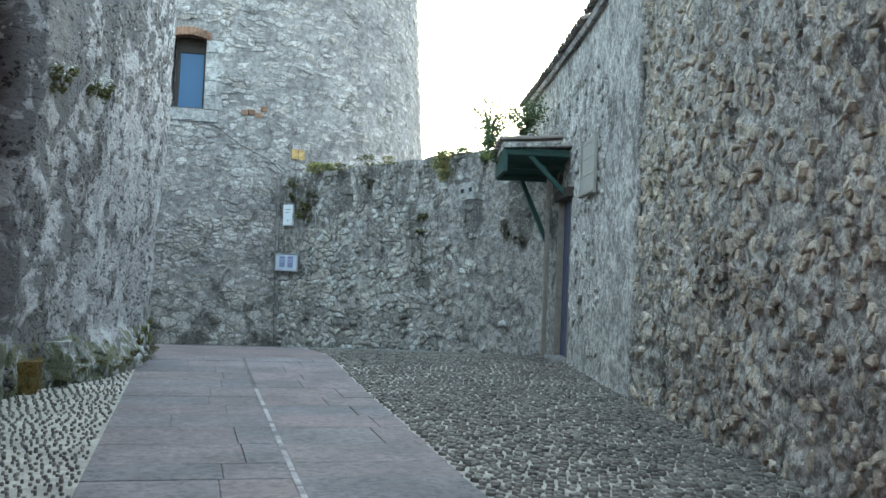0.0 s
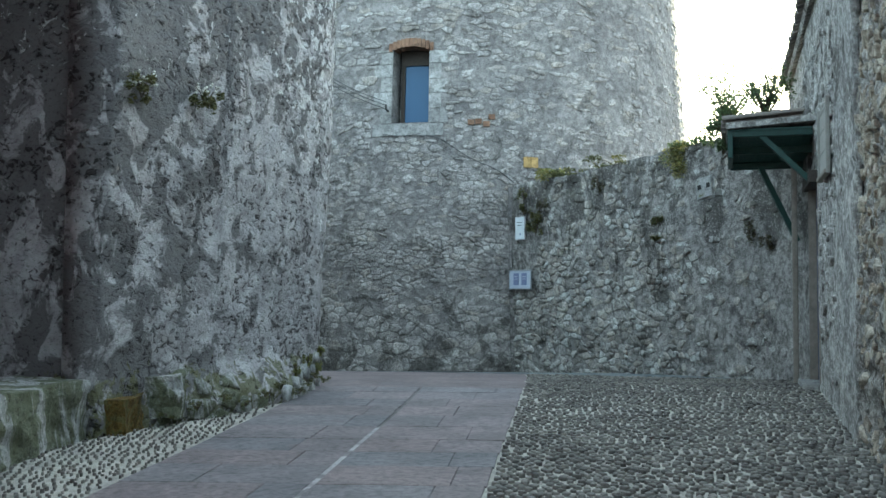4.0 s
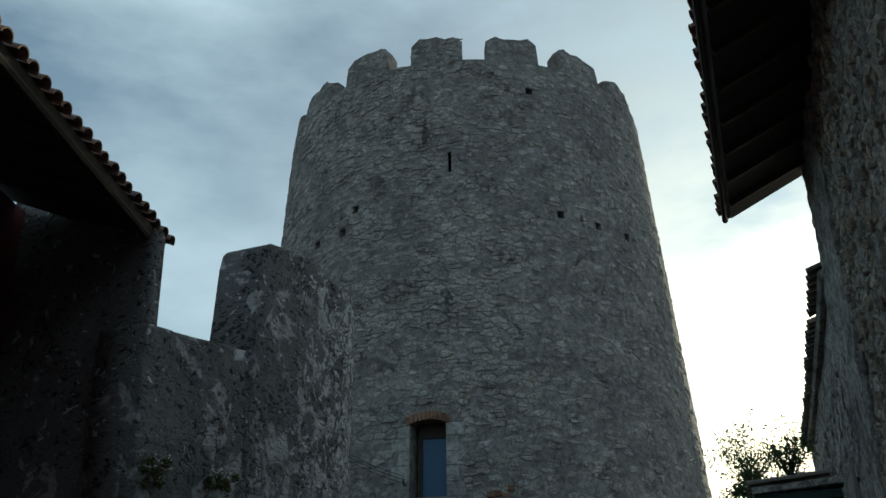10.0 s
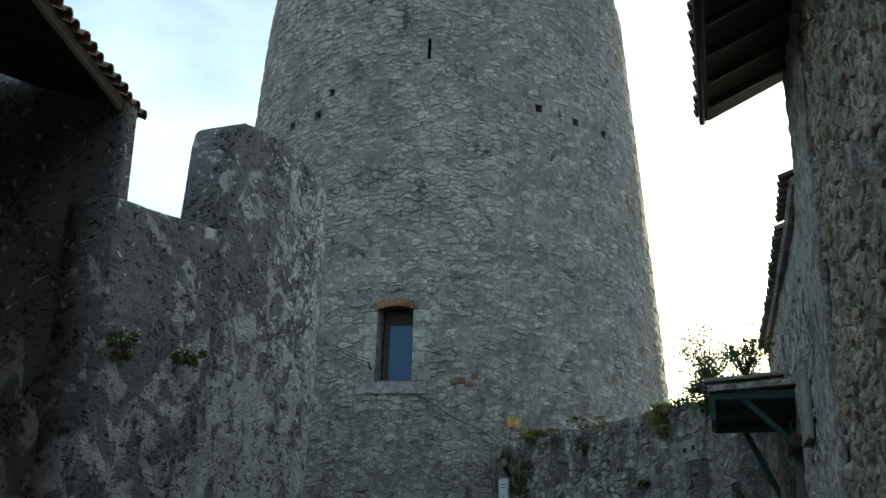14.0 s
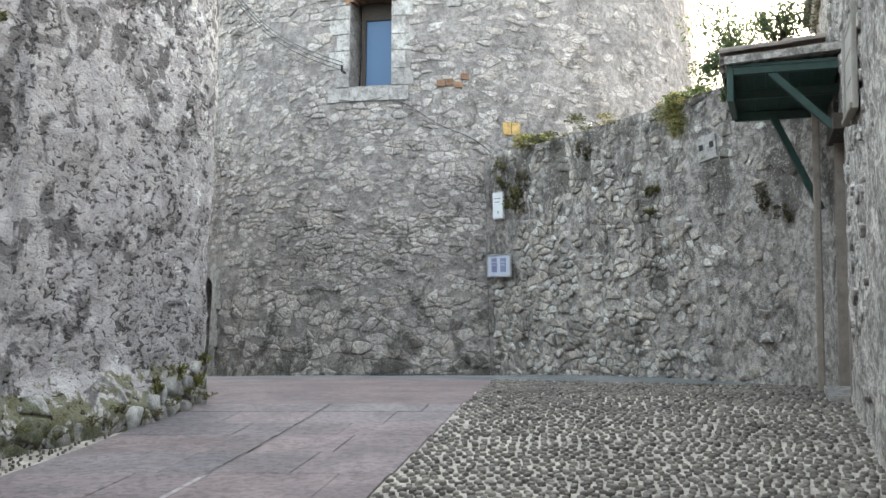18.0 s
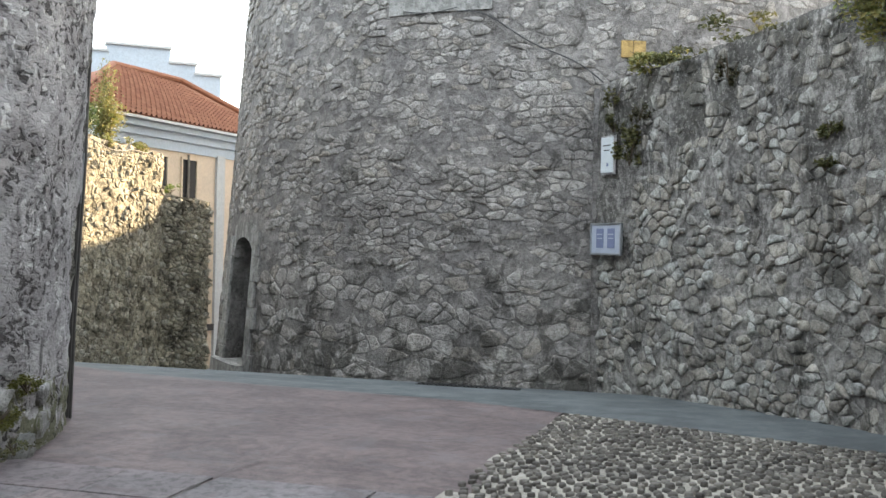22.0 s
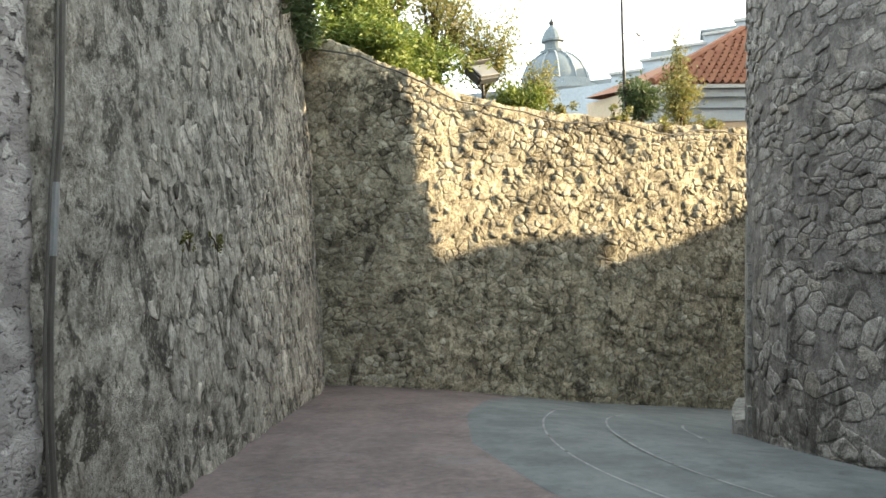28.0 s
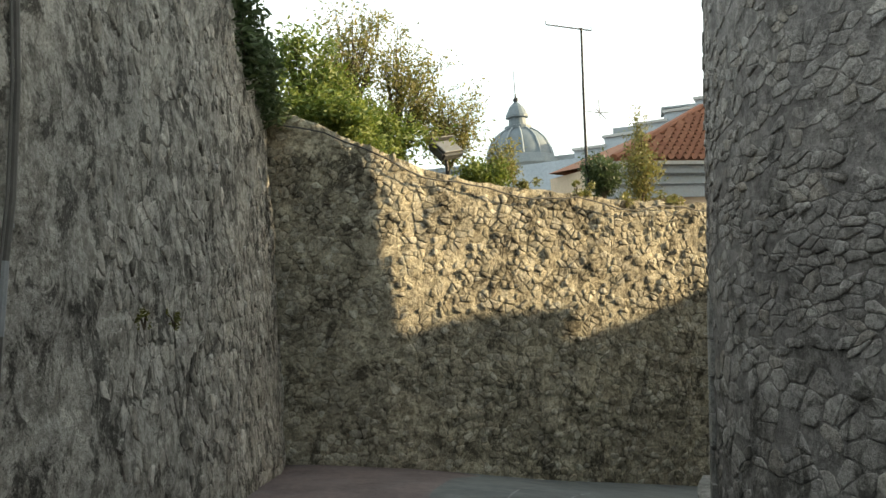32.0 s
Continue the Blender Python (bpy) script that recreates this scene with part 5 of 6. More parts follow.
def branchy(name, base, centre, radii, leaf_m, seed, label, limbs=14, twigs=7, leaves=26, size=0.045, category="tree", loose=0.10, thick=0.03):
    """A small tree or shrub: tapered trunk, limbs into a ragged crown, twigs on the limbs and leaves along the twigs."""
    rg = random.Random(seed)
    t = thing(name, label, category, at=base)
    b, c = Vector(base), Vector(centre)
    inv = Matrix.Translation(-b)
    fork = b.lerp(c, 0.4) + Vector((0, 0, -0.1 * radii[2]))
    under(part("trunk", tube_bm([b - Vector((0, 0, 0.2)), b.lerp(fork, 0.5) + Vector((0.03, -0.04, 0)), fork], [thick * 1.5, thick * 1.2, thick], 8), M["bark"]), t, inv)
    verts, faces = [], []
    for i in range(limbs):
        d = Vector((rg.gauss(0, 1), rg.gauss(0, 1), rg.gauss(0.15, 1))).normalized() * rg.uniform(0.45, 1.0)
        e = c + Vector((d.x * radii[0], d.y * radii[1], d.z * radii[2]))
        mid = fork.lerp(e, 0.55) + Vector((rg.uniform(-0.1, 0.1) * radii[0], rg.uniform(-0.1, 0.1) * radii[1], 0.10 * radii[2]))
        under(part("limb", tube_bm([fork, mid, e], [thick * 0.6, thick * 0.35, thick * 0.12], 5), M["bark"]), t, inv)
        for k in range(twigs):
            s0 = mid.lerp(e, rg.uniform(-0.3, 1.0))
            w = Vector((rg.gauss(0, 1) * radii[0], rg.gauss(0, 1) * radii[1], rg.gauss(0.3, 0.9) * radii[2])) * 0.24
            tip = s0 + w
            for _ in range(leaves):
                q = s0.lerp(tip, rg.random()) + Vector((rg.gauss(0, loose), rg.gauss(0, loose), rg.gauss(0, loose)))
                x = (w.normalized() + Vector((rg.gauss(0, 0.8), rg.gauss(0, 0.8), rg.gauss(-0.2, 0.7)))).normalized()
                y = x.cross(Vector((rg.gauss(0, 1), rg.gauss(0, 1), rg.gauss(0, 1)))).normalized()
                s = size * rg.uniform(0.55, 1.35)
                z = x.cross(y) * s * 0.18
                n = len(verts)
                verts += [q - x * s, q + y * s * 0.42 + z, q + x * s, q - y * s * 0.42 + z]
                faces += [(n, n + 1, n + 2), (n, n + 2, n + 3)]
    under(mesh_ob("crown", verts, faces, leaf_m), t, inv)
    return t


branchy("garden_tree", (-12.0, 15.6, 4.4), (-11.6, 15.75, 5.6), (0.6, 0.85, 0.9), M["leaf"], 31, "green leafy shrub tree over the retaining wall", 26, 8, 36, 0.05)
branchy("garden_tree", (-12.4, 16.6, 4.3), (-12.2, 16.75, 6.15), (0.7, 0.9, 1.15), M["leaf_gold"], 36, "thin yellow-green tree over the retaining wall", 34, 7, 26, 0.036, loose=0.07)
branchy("garden_tree", (-12.4, 17.5, 4.1), (-12.1, 17.65, 5.85), (0.6, 0.85, 1.15), M["leaf_gold"], 32, "yellowing thin-leaved tree over the retaining wall", 30, 7, 24, 0.036, loose=0.07)
branchy("garden_tree", (-12.0, 16.8, 4.2), (-11.5, 16.75, 4.8), (0.5, 0.95, 0.6), M["leaf"], 38, "bright green leafy shrub over the retaining wall", 24, 8, 34, 0.045)
branchy("garden_tree", (-12.3, 18.4, 3.9), (-11.9, 18.5, 5.1), (0.5, 0.75, 0.68), M["leaf_gold"], 33, "yellowing thin-leaved tree over the retaining wall", 24, 7, 26, 0.036)
branchy("garden_shrub", (-11.7, 18.6, 3.7), (-11.4, 18.75, 4.15), (0.3, 0.55, 0.32), M["leaf"], 34, "low green shrub on top of the wall", 16, 7, 26, 0.04, "shrub", 0.08, 0.02)
branchy("garden_shrub", (-11.7, 19.2, 3.7), (-11.55, 19.2, 4.5), (0.25, 0.32, 0.42), M["leaf_gold"], 39, "small olive shrub on top of the wall", 12, 6, 18, 0.036, "shrub", 0.07, 0.015)
branchy("garden_shrub", (-11.0, 20.9, 3.4), (-11.1, 21.0, 4.15), (0.32, 0.38, 0.42), M["leaf_dark"], 35, "dense dark shrub on top of the wall", 18, 8, 30, 0.04, "shrub", 0.08, 0.02)
branchy("garden_shrub", (-10.9, 21.7, 3.4), (-11.0, 21.85, 4.2), (0.36, 0.42, 0.62), M["leaf_gold"], 37, "wispy yellow-green shrub on top of the wall", 20, 7, 20, 0.036, "shrub", 0.08, 0.02)
branchy("garden_shrub", (-11.0, 21.9, 3.4), (-11.05, 21.95, 5.0), (0.2, 0.25, 0.55), M["leaf_gold"], 40, "thin upright sapling on top of the wall", 9, 5, 14, 0.032, "shrub", 0.06, 0.015)

# ivy hanging over the corner of the alley wall
ivy = thing("ivy", "dark green ivy hanging over the wall corner", "plant", at=alley_pt(7.8, 0.1, 5.4))
ii = Matrix.Translation(-ivy.location)
rg = random.Random(41)
cl_ = []
for i in range(60):
    u = rg.uniform(6.5, 9.2)
    top = alley_top(u)
    cl_.append((alley_pt(u, rg.uniform(-0.25, 0.18), top + rg.uniform(-0.75, 0.35) * (1 if u < 8.2 else 0.4)), (0.26, 0.26, 0.24)))
under(leaf_cloud("foliage", cl_, 5200, 0.055, M["leaf_dark"], None, rg), ivy, ii)
cl_ = []
for i in range(40):
    u = rg.uniform(0.0, 2.4)
    p, n = far_at(u)
    cl_.append((p - n * rg.uniform(0.15, 0.9) + Vector((0, 0, far_top(u) + rg.uniform(-0.05, 0.5))), (0.3, 0.3, 0.26)))
under(leaf_cloud("foliage", cl_, 4200, 0.05, M["leaf"], None, rg), ivy, ii)
for k in range(7):
    u = 6.8 + k * 0.36
    pts = [alley_pt(u + 0.12 * math.sin(j * 1.7 + k), 0.05, alley_top(u) + 0.1 - j * 0.16) for j in range(6)]
    under(part("stem", tube_bm(pts, [0.014 - 0.002 * j for j in range(6)], 5), M["bark"]), ivy, ii)

# floodlight on the wall
spot = thing("floodlight", "grey rectangular floodlight tilted up behind the wall top", "floodlight", at=(-11.55, 18.05, 3.9))
sp = Matrix.Translation(-spot.location)
hm = Matrix.Translation((-11.45, 17.98, 4.53)) @ pose(0, 0, 0, 0, 0, 12) @ pose(0, 0, 0, 0, -42, 0) @ pose(0, 0, 0, 14, 0, 0)
under(part("housing", box_bm((0.17, 0.60, 0.36), hm, 0.04, 2), M["lamp_grey"]), spot, sp)
under(part("glass", box_bm((0.02, 0.50, 0.26), hm @ pose(0.083, 0, -0.01), 0.006), M["lamp_glass"]), spot, sp)
under(part("visor", box_bm((0.12, 0.61, 0.02), hm @ pose(0.09, 0, 0.18), 0.004), M["lamp_grey"]), spot, sp)
under(part("bracket", tube_bm([(-11.5, 18.0, 3.7), (-11.5, 18.0, 4.45)], 0.03, 6), M["iron"]), spot, sp)

# television mast
mast = thing("antenna_mast", "thin dark aerial mast with cross rods behind the wall", "antenna", at=(-11.1, 20.64, 3.4))
mi = Matrix.Translation(-mast.location)
under(part("pole", tube_bm([(-11.1, 20.63, 3.3), (-11.1, 20.66, 4.4), (-11.1, 20.70, 5.2), (-11.1, 20.80, 6.75)], [0.030, 0.028, 0.024, 0.020], 8), M["iron"]), mast, mi)
a_, b_ = Vector((-11.13, 20.03, 6.75)), Vector((-11.09, 21.02, 6.72))
under(part("boom", tube_bm([a_, b_], 0.013, 6), M["iron"]), mast, mi)
for e, h in ((a_, 0.07), (b_, 0.07), (a_.lerp(b_, 0.25), 0.03), (a_.lerp(b_, 0.75), 0.03)):
    under(part("element", tube_bm([e - Vector((0, 0, 0.01)), e + Vector((0, 0, h))], 0.007, 5), M["iron"]), mast, mi)
c_ = Vector((-11.08, 21.04, 5.22))
for d in ((0.0, 0.0, 0.24), (0.02, 0.20, 0.0), (0.02, 0.13, -0.12)):
    under(part("rod", tube_bm([c_ - Vector(d) * 0.5, c_ + Vector(d)], 0.010, 5), M["iron"]), mast, mi)
under(part("arm", tube_bm([(-11.1, 20.71, 5.24), c_], 0.007, 5), M["iron"]), mast, mi)

# cable along the top of the far wall
fc_ = thing("wall_cable", "thin black cable sagging along the wall top", "cable", at=far_at(3)[0] + Vector((0, 0, 4.3)))
fi = Matrix.Translation(-fc_.location)
pts = []
for i in range(30):
    u = 0.1 + i * 0.28
    p, n = far_at(u)
    pts.append(p + n * 0.12 + Vector((0, 0, far_top(u) - 0.13 - 0.05 * math.sin(i * 0.9))))
under(part("wire", tube_bm(pts, 0.012, 5), M["cable"]), fc_, fi)

# ---- houses further down the street ----
house = thing("house", "cream town house with blue cornice and red tiled hip roof", "house", at=(-15.5, 27, -1.6))
hi_ = Matrix.Translation(-house.location)


def facade(y, out, z):
    x = -12.85 + (y - 24.7) * 0.11
    return Vector((x + out, y, z))


def slab(name, y0, y1, z0, z1, o0, o1, mat, par=house, inv=None):
    v = [facade(y, o, z) for y in (y0, y1) for o in (o0, o1) for z in (z0, z1)]
    f = [(0, 1, 3, 2), (4, 6, 7, 5), (0, 4, 5, 1), (2, 3, 7, 6), (1, 5, 7, 3), (0, 2, 6, 4)]
    return under(mesh_ob(name, v, f, mat), house, hi_) if par is house else mesh_ob(name, v, f, mat, par)


slab("wall", 22.6, 33.3, -3.0, 5.0, -1.9, 0.0, M["house_wall"])
slab("cornice", 22.6, 33.45, 4.55, 4.78, -0.2, 0.12, M["house_trim"])
slab("cornice", 22.6, 33.55, 4.78, 4.95, -0.2, 0.24, M["house_trim"])
slab("frieze", 22.6, 33.38, 4.25, 4.55, -0.2, 0.05, M["house_trim"])
slab("gutter", 22.55, 33.7, 4.96, 5.04, -0.2, 0.36, M["white_trim"])
slab("pilaster", 29.3, 29.7, -3.0, 4.3, -0.2, 0.08, M["white_trim"])
slab("string_course", 22.6, 33.4, -1.1, -0.9, -0.2, 0.07, M["iron"])
for y, zt in ((24.9, 4.05), (26.3, 4.05), (27.66, 4.05), (31.9, 3.9), (31.9, 0.9)):
    w = slab("window", y, y + 0.66, zt - 1.6, zt, -0.3, 0.012, M["house_pane"])
    for o in ((y - 0.06, y, zt - 1.65, zt + 0.05), (y + 0.66, y + 0.72, zt - 1.65, zt + 0.05), (y - 0.06, y + 0.72, zt, zt + 0.07), (y - 0.08, y + 0.74, zt - 1.7, zt - 1.6), (y + 0.31, y + 0.35, zt - 1.6, zt)):
        fo = slab("window_frame", *o, -0.2, 0.05, M["dark_wood"] if o[0] == y + 0.31 else M["house_wall"], par=None)
        fo.parent = w
        fo.matrix_parent_inverse = Matrix.Identity(4)
        fo.matrix_parent_inverse = Matrix.Identity(4)
bpy.context.view_layer.update()
for w in [o for o in house.children if o.name.startswith("window")]:
    for fo in w.children:
        fo.matrix_parent_inverse = w.matrix_world.inverted()
under(part("lamp_arm", tube_bm([facade(31.3, 0.08, 1.95), facade(31.3, 0.6, 2.15), facade(31.3, 0.95, 2.1)], 0.025, 6), M["iron"]), house, hi_)
under(part("downpipe", tube_bm([facade(27.9, 0.06, 4.2), facade(27.9, 0.06, -2)], 0.035, 8), M["post_paint"]), house, hi_)
# hip roof of clay tiles in rows
eL, eR = facade(22.7, 0.34, 5.04), facade(33.75, 0.34, 5.04)
rL, rR = Vector((-14.9, 27.6, 6.85)), Vector((-14.8, 31.2, 6.95))
bR = facade(33.75, -6.2, 5.04)
under(mesh_ob("roof", [eL, eR, rR, rL, bR, Vector((-14.7, 22.35, 5.08))], [(0, 1, 2, 3), (1, 4, 2), (3, 2, 4, 5), (0, 3, 5)], M["house_tile"]), house, hi_)
verts, faces = [], []
rows_, cols_ = 15, 52
pitch_ = (eR.y - eL.y) / cols_
for c in range(cols_):
    y = eL.y + pitch_ * (c + 0.5)
    reach = min(1.0, (y - eL.y) / (rL.y - eL.y), (eR.y - y) / (eR.y - rR.y))
    e0 = eL.lerp(eR, (c + 0.5) / cols_)
    top_ = Vector((rL.x, y, rL.z + 0.05))
    for r in range(int(reach * rows_)):
        lo_, hi_p = e0.lerp(top_, r / rows_), e0.lerp(top_, (r + 1.1) / rows_)
        k = len(verts)
        w = Vector((0, pitch_ * 0.46, 0))
        up_ = Vector((0.03, 0, 0.05))
        verts += [lo_ - w + up_ * 0.4, lo_ + up_ * 2.0, lo_ + w + up_ * 0.4, hi_p + w, hi_p + up_ * 1.3, hi_p - w]
        faces += [(k, k + 1, k + 4, k + 5), (k + 1, k + 2, k + 3, k + 4)]
tl = under(mesh_ob("roof_tiles", verts, faces, M["house_tile"]), house, hi_)
tagged(tl, kind="stuff")
under(part("hip_ridge", tube_bm([eR + Vector((0, 0, 0.06)), rR + Vector((0, 0, 0.08))], 0.10, 8), M["house_tile"]), house, hi_)
under(part("hip_ridge", tube_bm([eL + Vector((0, 0, 0.06)), rL + Vector((0, 0, 0.08))], 0.10, 8), M["house_tile"]), house, hi_)
under(part("hip_ridge", tube_bm([rL + Vector((0, 0, 0.08)), rR + Vector((0, 0, 0.08))], 0.10, 8), M["house_tile"]), house, hi_)

house.location += Vector((0.742, -0.616, 0.23))
house.rotation_euler.z, house.scale = radians(-1.8), (0.9, 0.9, 0.9)

# stepped parapet house behind
step_house = thing("stepped_gable_house", "pale blue-grey house with a stepped parapet", "house", at=(-20, 33, -2))
sh = Matrix.Translation(-step_house.location)
P0, P1 = Vector((-22.9, 30.2, 0)), Vector((-15.5, 35.8, 0))
PN = Vector(((P1 - P0).y, -(P1 - P0).x, 0)).normalized()


def step_block(name, s0, s1, z0, z1, o0, o1, mat):
    v = [P0.lerp(P1, s) + PN * o + Vector((0, 0, z)) for s in (s0, s1) for o in (o0, o1) for z in (z0, z1)]
    f = [(0, 1, 3, 2), (4, 6, 7, 5), (0, 4, 5, 1), (2, 3, 7, 6), (1, 5, 7, 3), (0, 2, 6, 4)]
    return under(mesh_ob(name, v, f, mat), step_house, sh)


step_block("wall", -0.6, 1.0, -3, 7.2, -5, 0, M["house_trim"])
for s0, s1, z in ((0.0, 0.115, 7.45), (0.115, 0.23, 7.75), (0.23, 0.34, 8.02), (0.34, 0.45, 8.3), (0.45, 0.56, 8.58), (0.56, 0.80, 8.86), (0.80, 0.9, 8.35), (0.9, 1.0, 8.0)):
    step_block("parapet", s0, s1, 7.15, z, -0.5, -0.02, M["house_trim"])
    step_block("coping", s0 - 0.006, s1 + 0.006, z, z + 0.09, -0.56, 0.06, M["white_trim"])

step_house.location += Vector((1.352, -1.718, 0.131))
step_house.rotation_euler.z, step_house.scale = radians(-0.7), (0.9, 0.9, 0.9)

# domed building far off
dome = thing("domed_building", "pale building with a slate-blue ribbed dome and lantern", "building", at=(-33.5, 38, -3))
dmi = Matrix.Translation(-dome.location)


def lathe(profile, c, segs=24):
    v, f = [], []
    for i in range(segs):
        a = 6.28319 * i / segs
        for r, z in profile:
            v.append((c[0] + 0.86 * r * math.cos(a), c[1] + 0.86 * r * math.sin(a), z))
    k = len(profile)
    for i in range(segs):
        j = (i + 1) % segs
        for q in range(k - 1):
            f.append((i * k + q, j * k + q, j * k + q + 1, i * k + q + 1))
    return v, f


DC = (-33.9, 38.2)
v, f = lathe([(2.2, -3), (2.2, 9.6), (2.35, 9.7), (2.35, 9.9), (2.0, 9.95), (2.0, 10.2)], DC, 16)
under(mesh_ob("drum", v, f, M["dome_wall"]), dome, dmi)
v, f = lathe([(1.95, 10.2), (1.85, 10.6), (1.6, 11.05), (1.2, 11.4), (0.75, 11.62), (0.72, 11.66)], DC, 24)
under(mesh_ob("dome_shell", v, f, M["dome_slate"], smooth=True), dome, dmi)
for i in range(12):
    a = 6.28319 * i / 12
    pts = [(DC[0] + 0.86 * r * math.cos(a), DC[1] + 0.86 * r * math.sin(a), z) for r, z in ((1.97, 10.2), (1.87, 10.6), (1.62, 11.07), (1.22, 11.42), (0.76, 11.66))]
    under(part("rib", tube_bm(pts, 0.05, 5), M["dome_wall"]), dome, dmi)
v, f = lathe([(0.8, 11.62), (0.8, 11.8), (0.55, 11.85), (0.5, 12.2), (0.68, 12.25), (0.68, 12.35), (0.6, 12.5), (0.42, 12.8), (0.2, 13.0), (0.08, 13.08)], DC, 16)
under(mesh_ob("lantern", v, f, M["dome_slate"]), dome, dmi)
v, f = lathe([(0.02, 13.0), (0.14, 13.12), (0.16, 13.22), (0.06, 13.32), (0.03, 13.5), (0.015, 14.7)], DC, 8)
under(mesh_ob("finial", v, f, M["iron"]), dome, dmi)
v, f = [], []
W0, W1 = Vector((-36.5, 34.6, 0)), Vector((-26.5, 45.3, 0))
WN = Vector(((W1 - W0).y, -(W1 - W0).x, 0)).normalized()
for name, s0, s1, z0, z1, o0, o1, mat in (("wing", -0.3, 1.2, -4, 10.0, -6, -1.5, "dome_wall"), ("cornice", -0.3, 1.2, 10.0, 10.25, -6, -1.35, "dome_wall"), ("attic", 0.62, 1.2, 10.2, 11.4, -4, -1.7, "dome_wall"),
                                        ("attic", 0.8, 1.2, 11.4, 12.1, -4, -1.8, "dome_wall"), ("coping", 0.79, 1.2, 12.1, 12.2, -4.1, -1.7, "dome_wall")):
    v = [W0.lerp(W1, s) + WN * o + Vector((0, 0, z)) for s in (s0, s1) for o in (o0, o1) for z in (z0, z1)]
    under(mesh_ob(name, v, [(0, 1, 3, 2), (4, 6, 7, 5), (0, 4, 5, 1), (2, 3, 7, 6), (1, 5, 7, 3), (0, 2, 6, 4)], M[mat]), dome, dmi)

dome.location += Vector((3.984, -5.127, 0.502))
dome.scale = (0.8, 0.8, 0.8)

# unseen house blocks behind the tower, added to cast the far wall's stepped shadow
SD = Vector((SUN_DIR.x, SUN_DIR.y, 0)).normalized()
unseen_house = thing("house", "unseen house blocks added behind the tower to shade the walls", "house", at=(-1, 37, -2))
fhi = Matrix.Translation((1, -37, 2))
RISE = 20.0 * SUN_DIR.z / math.hypot(SUN_DIR.x, SUN_DIR.y)


def shade_block(name, y0, y1, z, mat, wide=5.0):
    a, b = Vector((-10.17, y0, 0)) + SD * 20, Vector((-10.17, y1, 0)) + SD * 20
    v = [p + Vector((dx, 0, h)) for p in (a, b) for dx in (0, wide) for h in (-3.0, z + RISE)]
    under(mesh_ob(name, v, [(0, 1, 3, 2), (4, 6, 7, 5), (0, 4, 5, 1), (2, 3, 7, 6), (1, 5, 7, 3), (0, 2, 6, 4)], mat), unseen_house, fhi)


shade_block("wall", 11.0, 16.85, 1.13, M["house_wall"])
shade_block("roof_block", 16.85, 17.05, 1.5, M["house_wall"])
shade_block("roof_block", 17.05, 19.08, 1.77, M["house_wall"])
shade_block("wall", 19.08, 19.9, 1.28, M["house_wall"])
shade_block("wall", 19.9, 20.9, 1.42, M["house_wall"])
shade_block("wall", 20.9, 21.9, 1.62, M["house_wall"])
shade_block("wall", 21.9, 24.0, 1.9, M["house_wall"])
# tall thin screen, added to keep the sun off the cream house
shade_block("wall", 25.2, 52.0, 9.5, M["house_wall"], 0.5)

# ---- plants on the walls ----
def tuft(label, centre, r, count, size, mat, seed, flower=None, category="plant", group="plants on the walls"):
    rg = random.Random(seed)
    t = thing("wall_plant", label, category, group, at=centre)
    inv = Matrix.Translation(-Vector(centre))
    c = Vector(centre)
    for k in range(4):
        e = c + Vector((rg.uniform(-r[0], r[0]), rg.uniform(-r[1], r[1]), rg.uniform(0.2, 1) * r[2]))
        under(part("stem", tube_bm([c - Vector((0, 0, r[2] * 0.6)), c.lerp(e, 0.5), e], [0.008, 0.006, 0.003], 4), M["bark"]), t, inv)
    blobs = [(c + Vector((rg.uniform(-1, 1) * r[0], rg.uniform(-1, 1) * r[1], rg.uniform(-0.6, 0.8) * r[2])), tuple(q * rg.uniform(0.3, 0.6) for q in r)) for _ in range(9)]
    under(leaf_cloud("foliage", blobs, count, size, mat, None, rg), t, inv)
    if flower:
        v, f = [], []
        for _ in range(26):
            p = c + Vector((rg.uniform(-1, 1) * r[0], rg.uniform(-1, 1) * r[1], rg.uniform(0.2, 1.1) * r[2]))
            k = len(v)
            s = 0.018
            v += [p + Vector((s, 0, 0)), p + Vector((0, s, 0)), p - Vector((s, 0, 0)), p - Vector((0, s, 0)), p + Vector((0, 0, s)), p - Vector((0, 0, s))]
            f += [(k, k + 1, k + 4), (k + 1, k + 2, k + 4), (k + 2, k + 3, k + 4), (k + 3, k, k + 4), (k + 1, k, k + 5), (k + 2, k + 1, k + 5), (k + 3, k + 2, k + 5), (k, k + 3, k + 5)]
        under(mesh_ob("blossom", v, f, flower), t, inv)
    return t


def low_pt(u, out, z):
    p, n = low_at(u)
    return p + n * out + Vector((0, 0, z))


tuft("mossy green plant hanging beside the white notice", low_pt(0.80, 0.10, 2.70), (0.14, 0.12, 0.26), 700, 0.03, M["moss"], 51)
tuft("dark moss clump near the wall top", low_pt(0.42, 0.07, 3.38), (0.13, 0.10, 0.16), 420, 0.022, M["moss"], 52)
tuft("mossy tuft under the wall top", low_pt(0.45, 0.09, 3.05), (0.12, 0.1, 0.12), 260, 0.026, M["moss"], 63)
tuft("yellow-flowering plant on the wall top", low_pt(1.05, -0.1, 3.72), (0.34, 0.3, 0.14), 900, 0.03, M["leaf_gold"], 53, M["flower"])
tuft("low green plants on the wall top", low_pt(1.75, -0.1, 3.72), (0.4, 0.35, 0.10), 700, 0.028, M["moss"], 54)
tuft("dry grassy plant hanging over the wall top", low_pt(4.45, 0.06, 3.62), (0.22, 0.14, 0.36), 900, 0.03, M["leaf_gold"], 55)
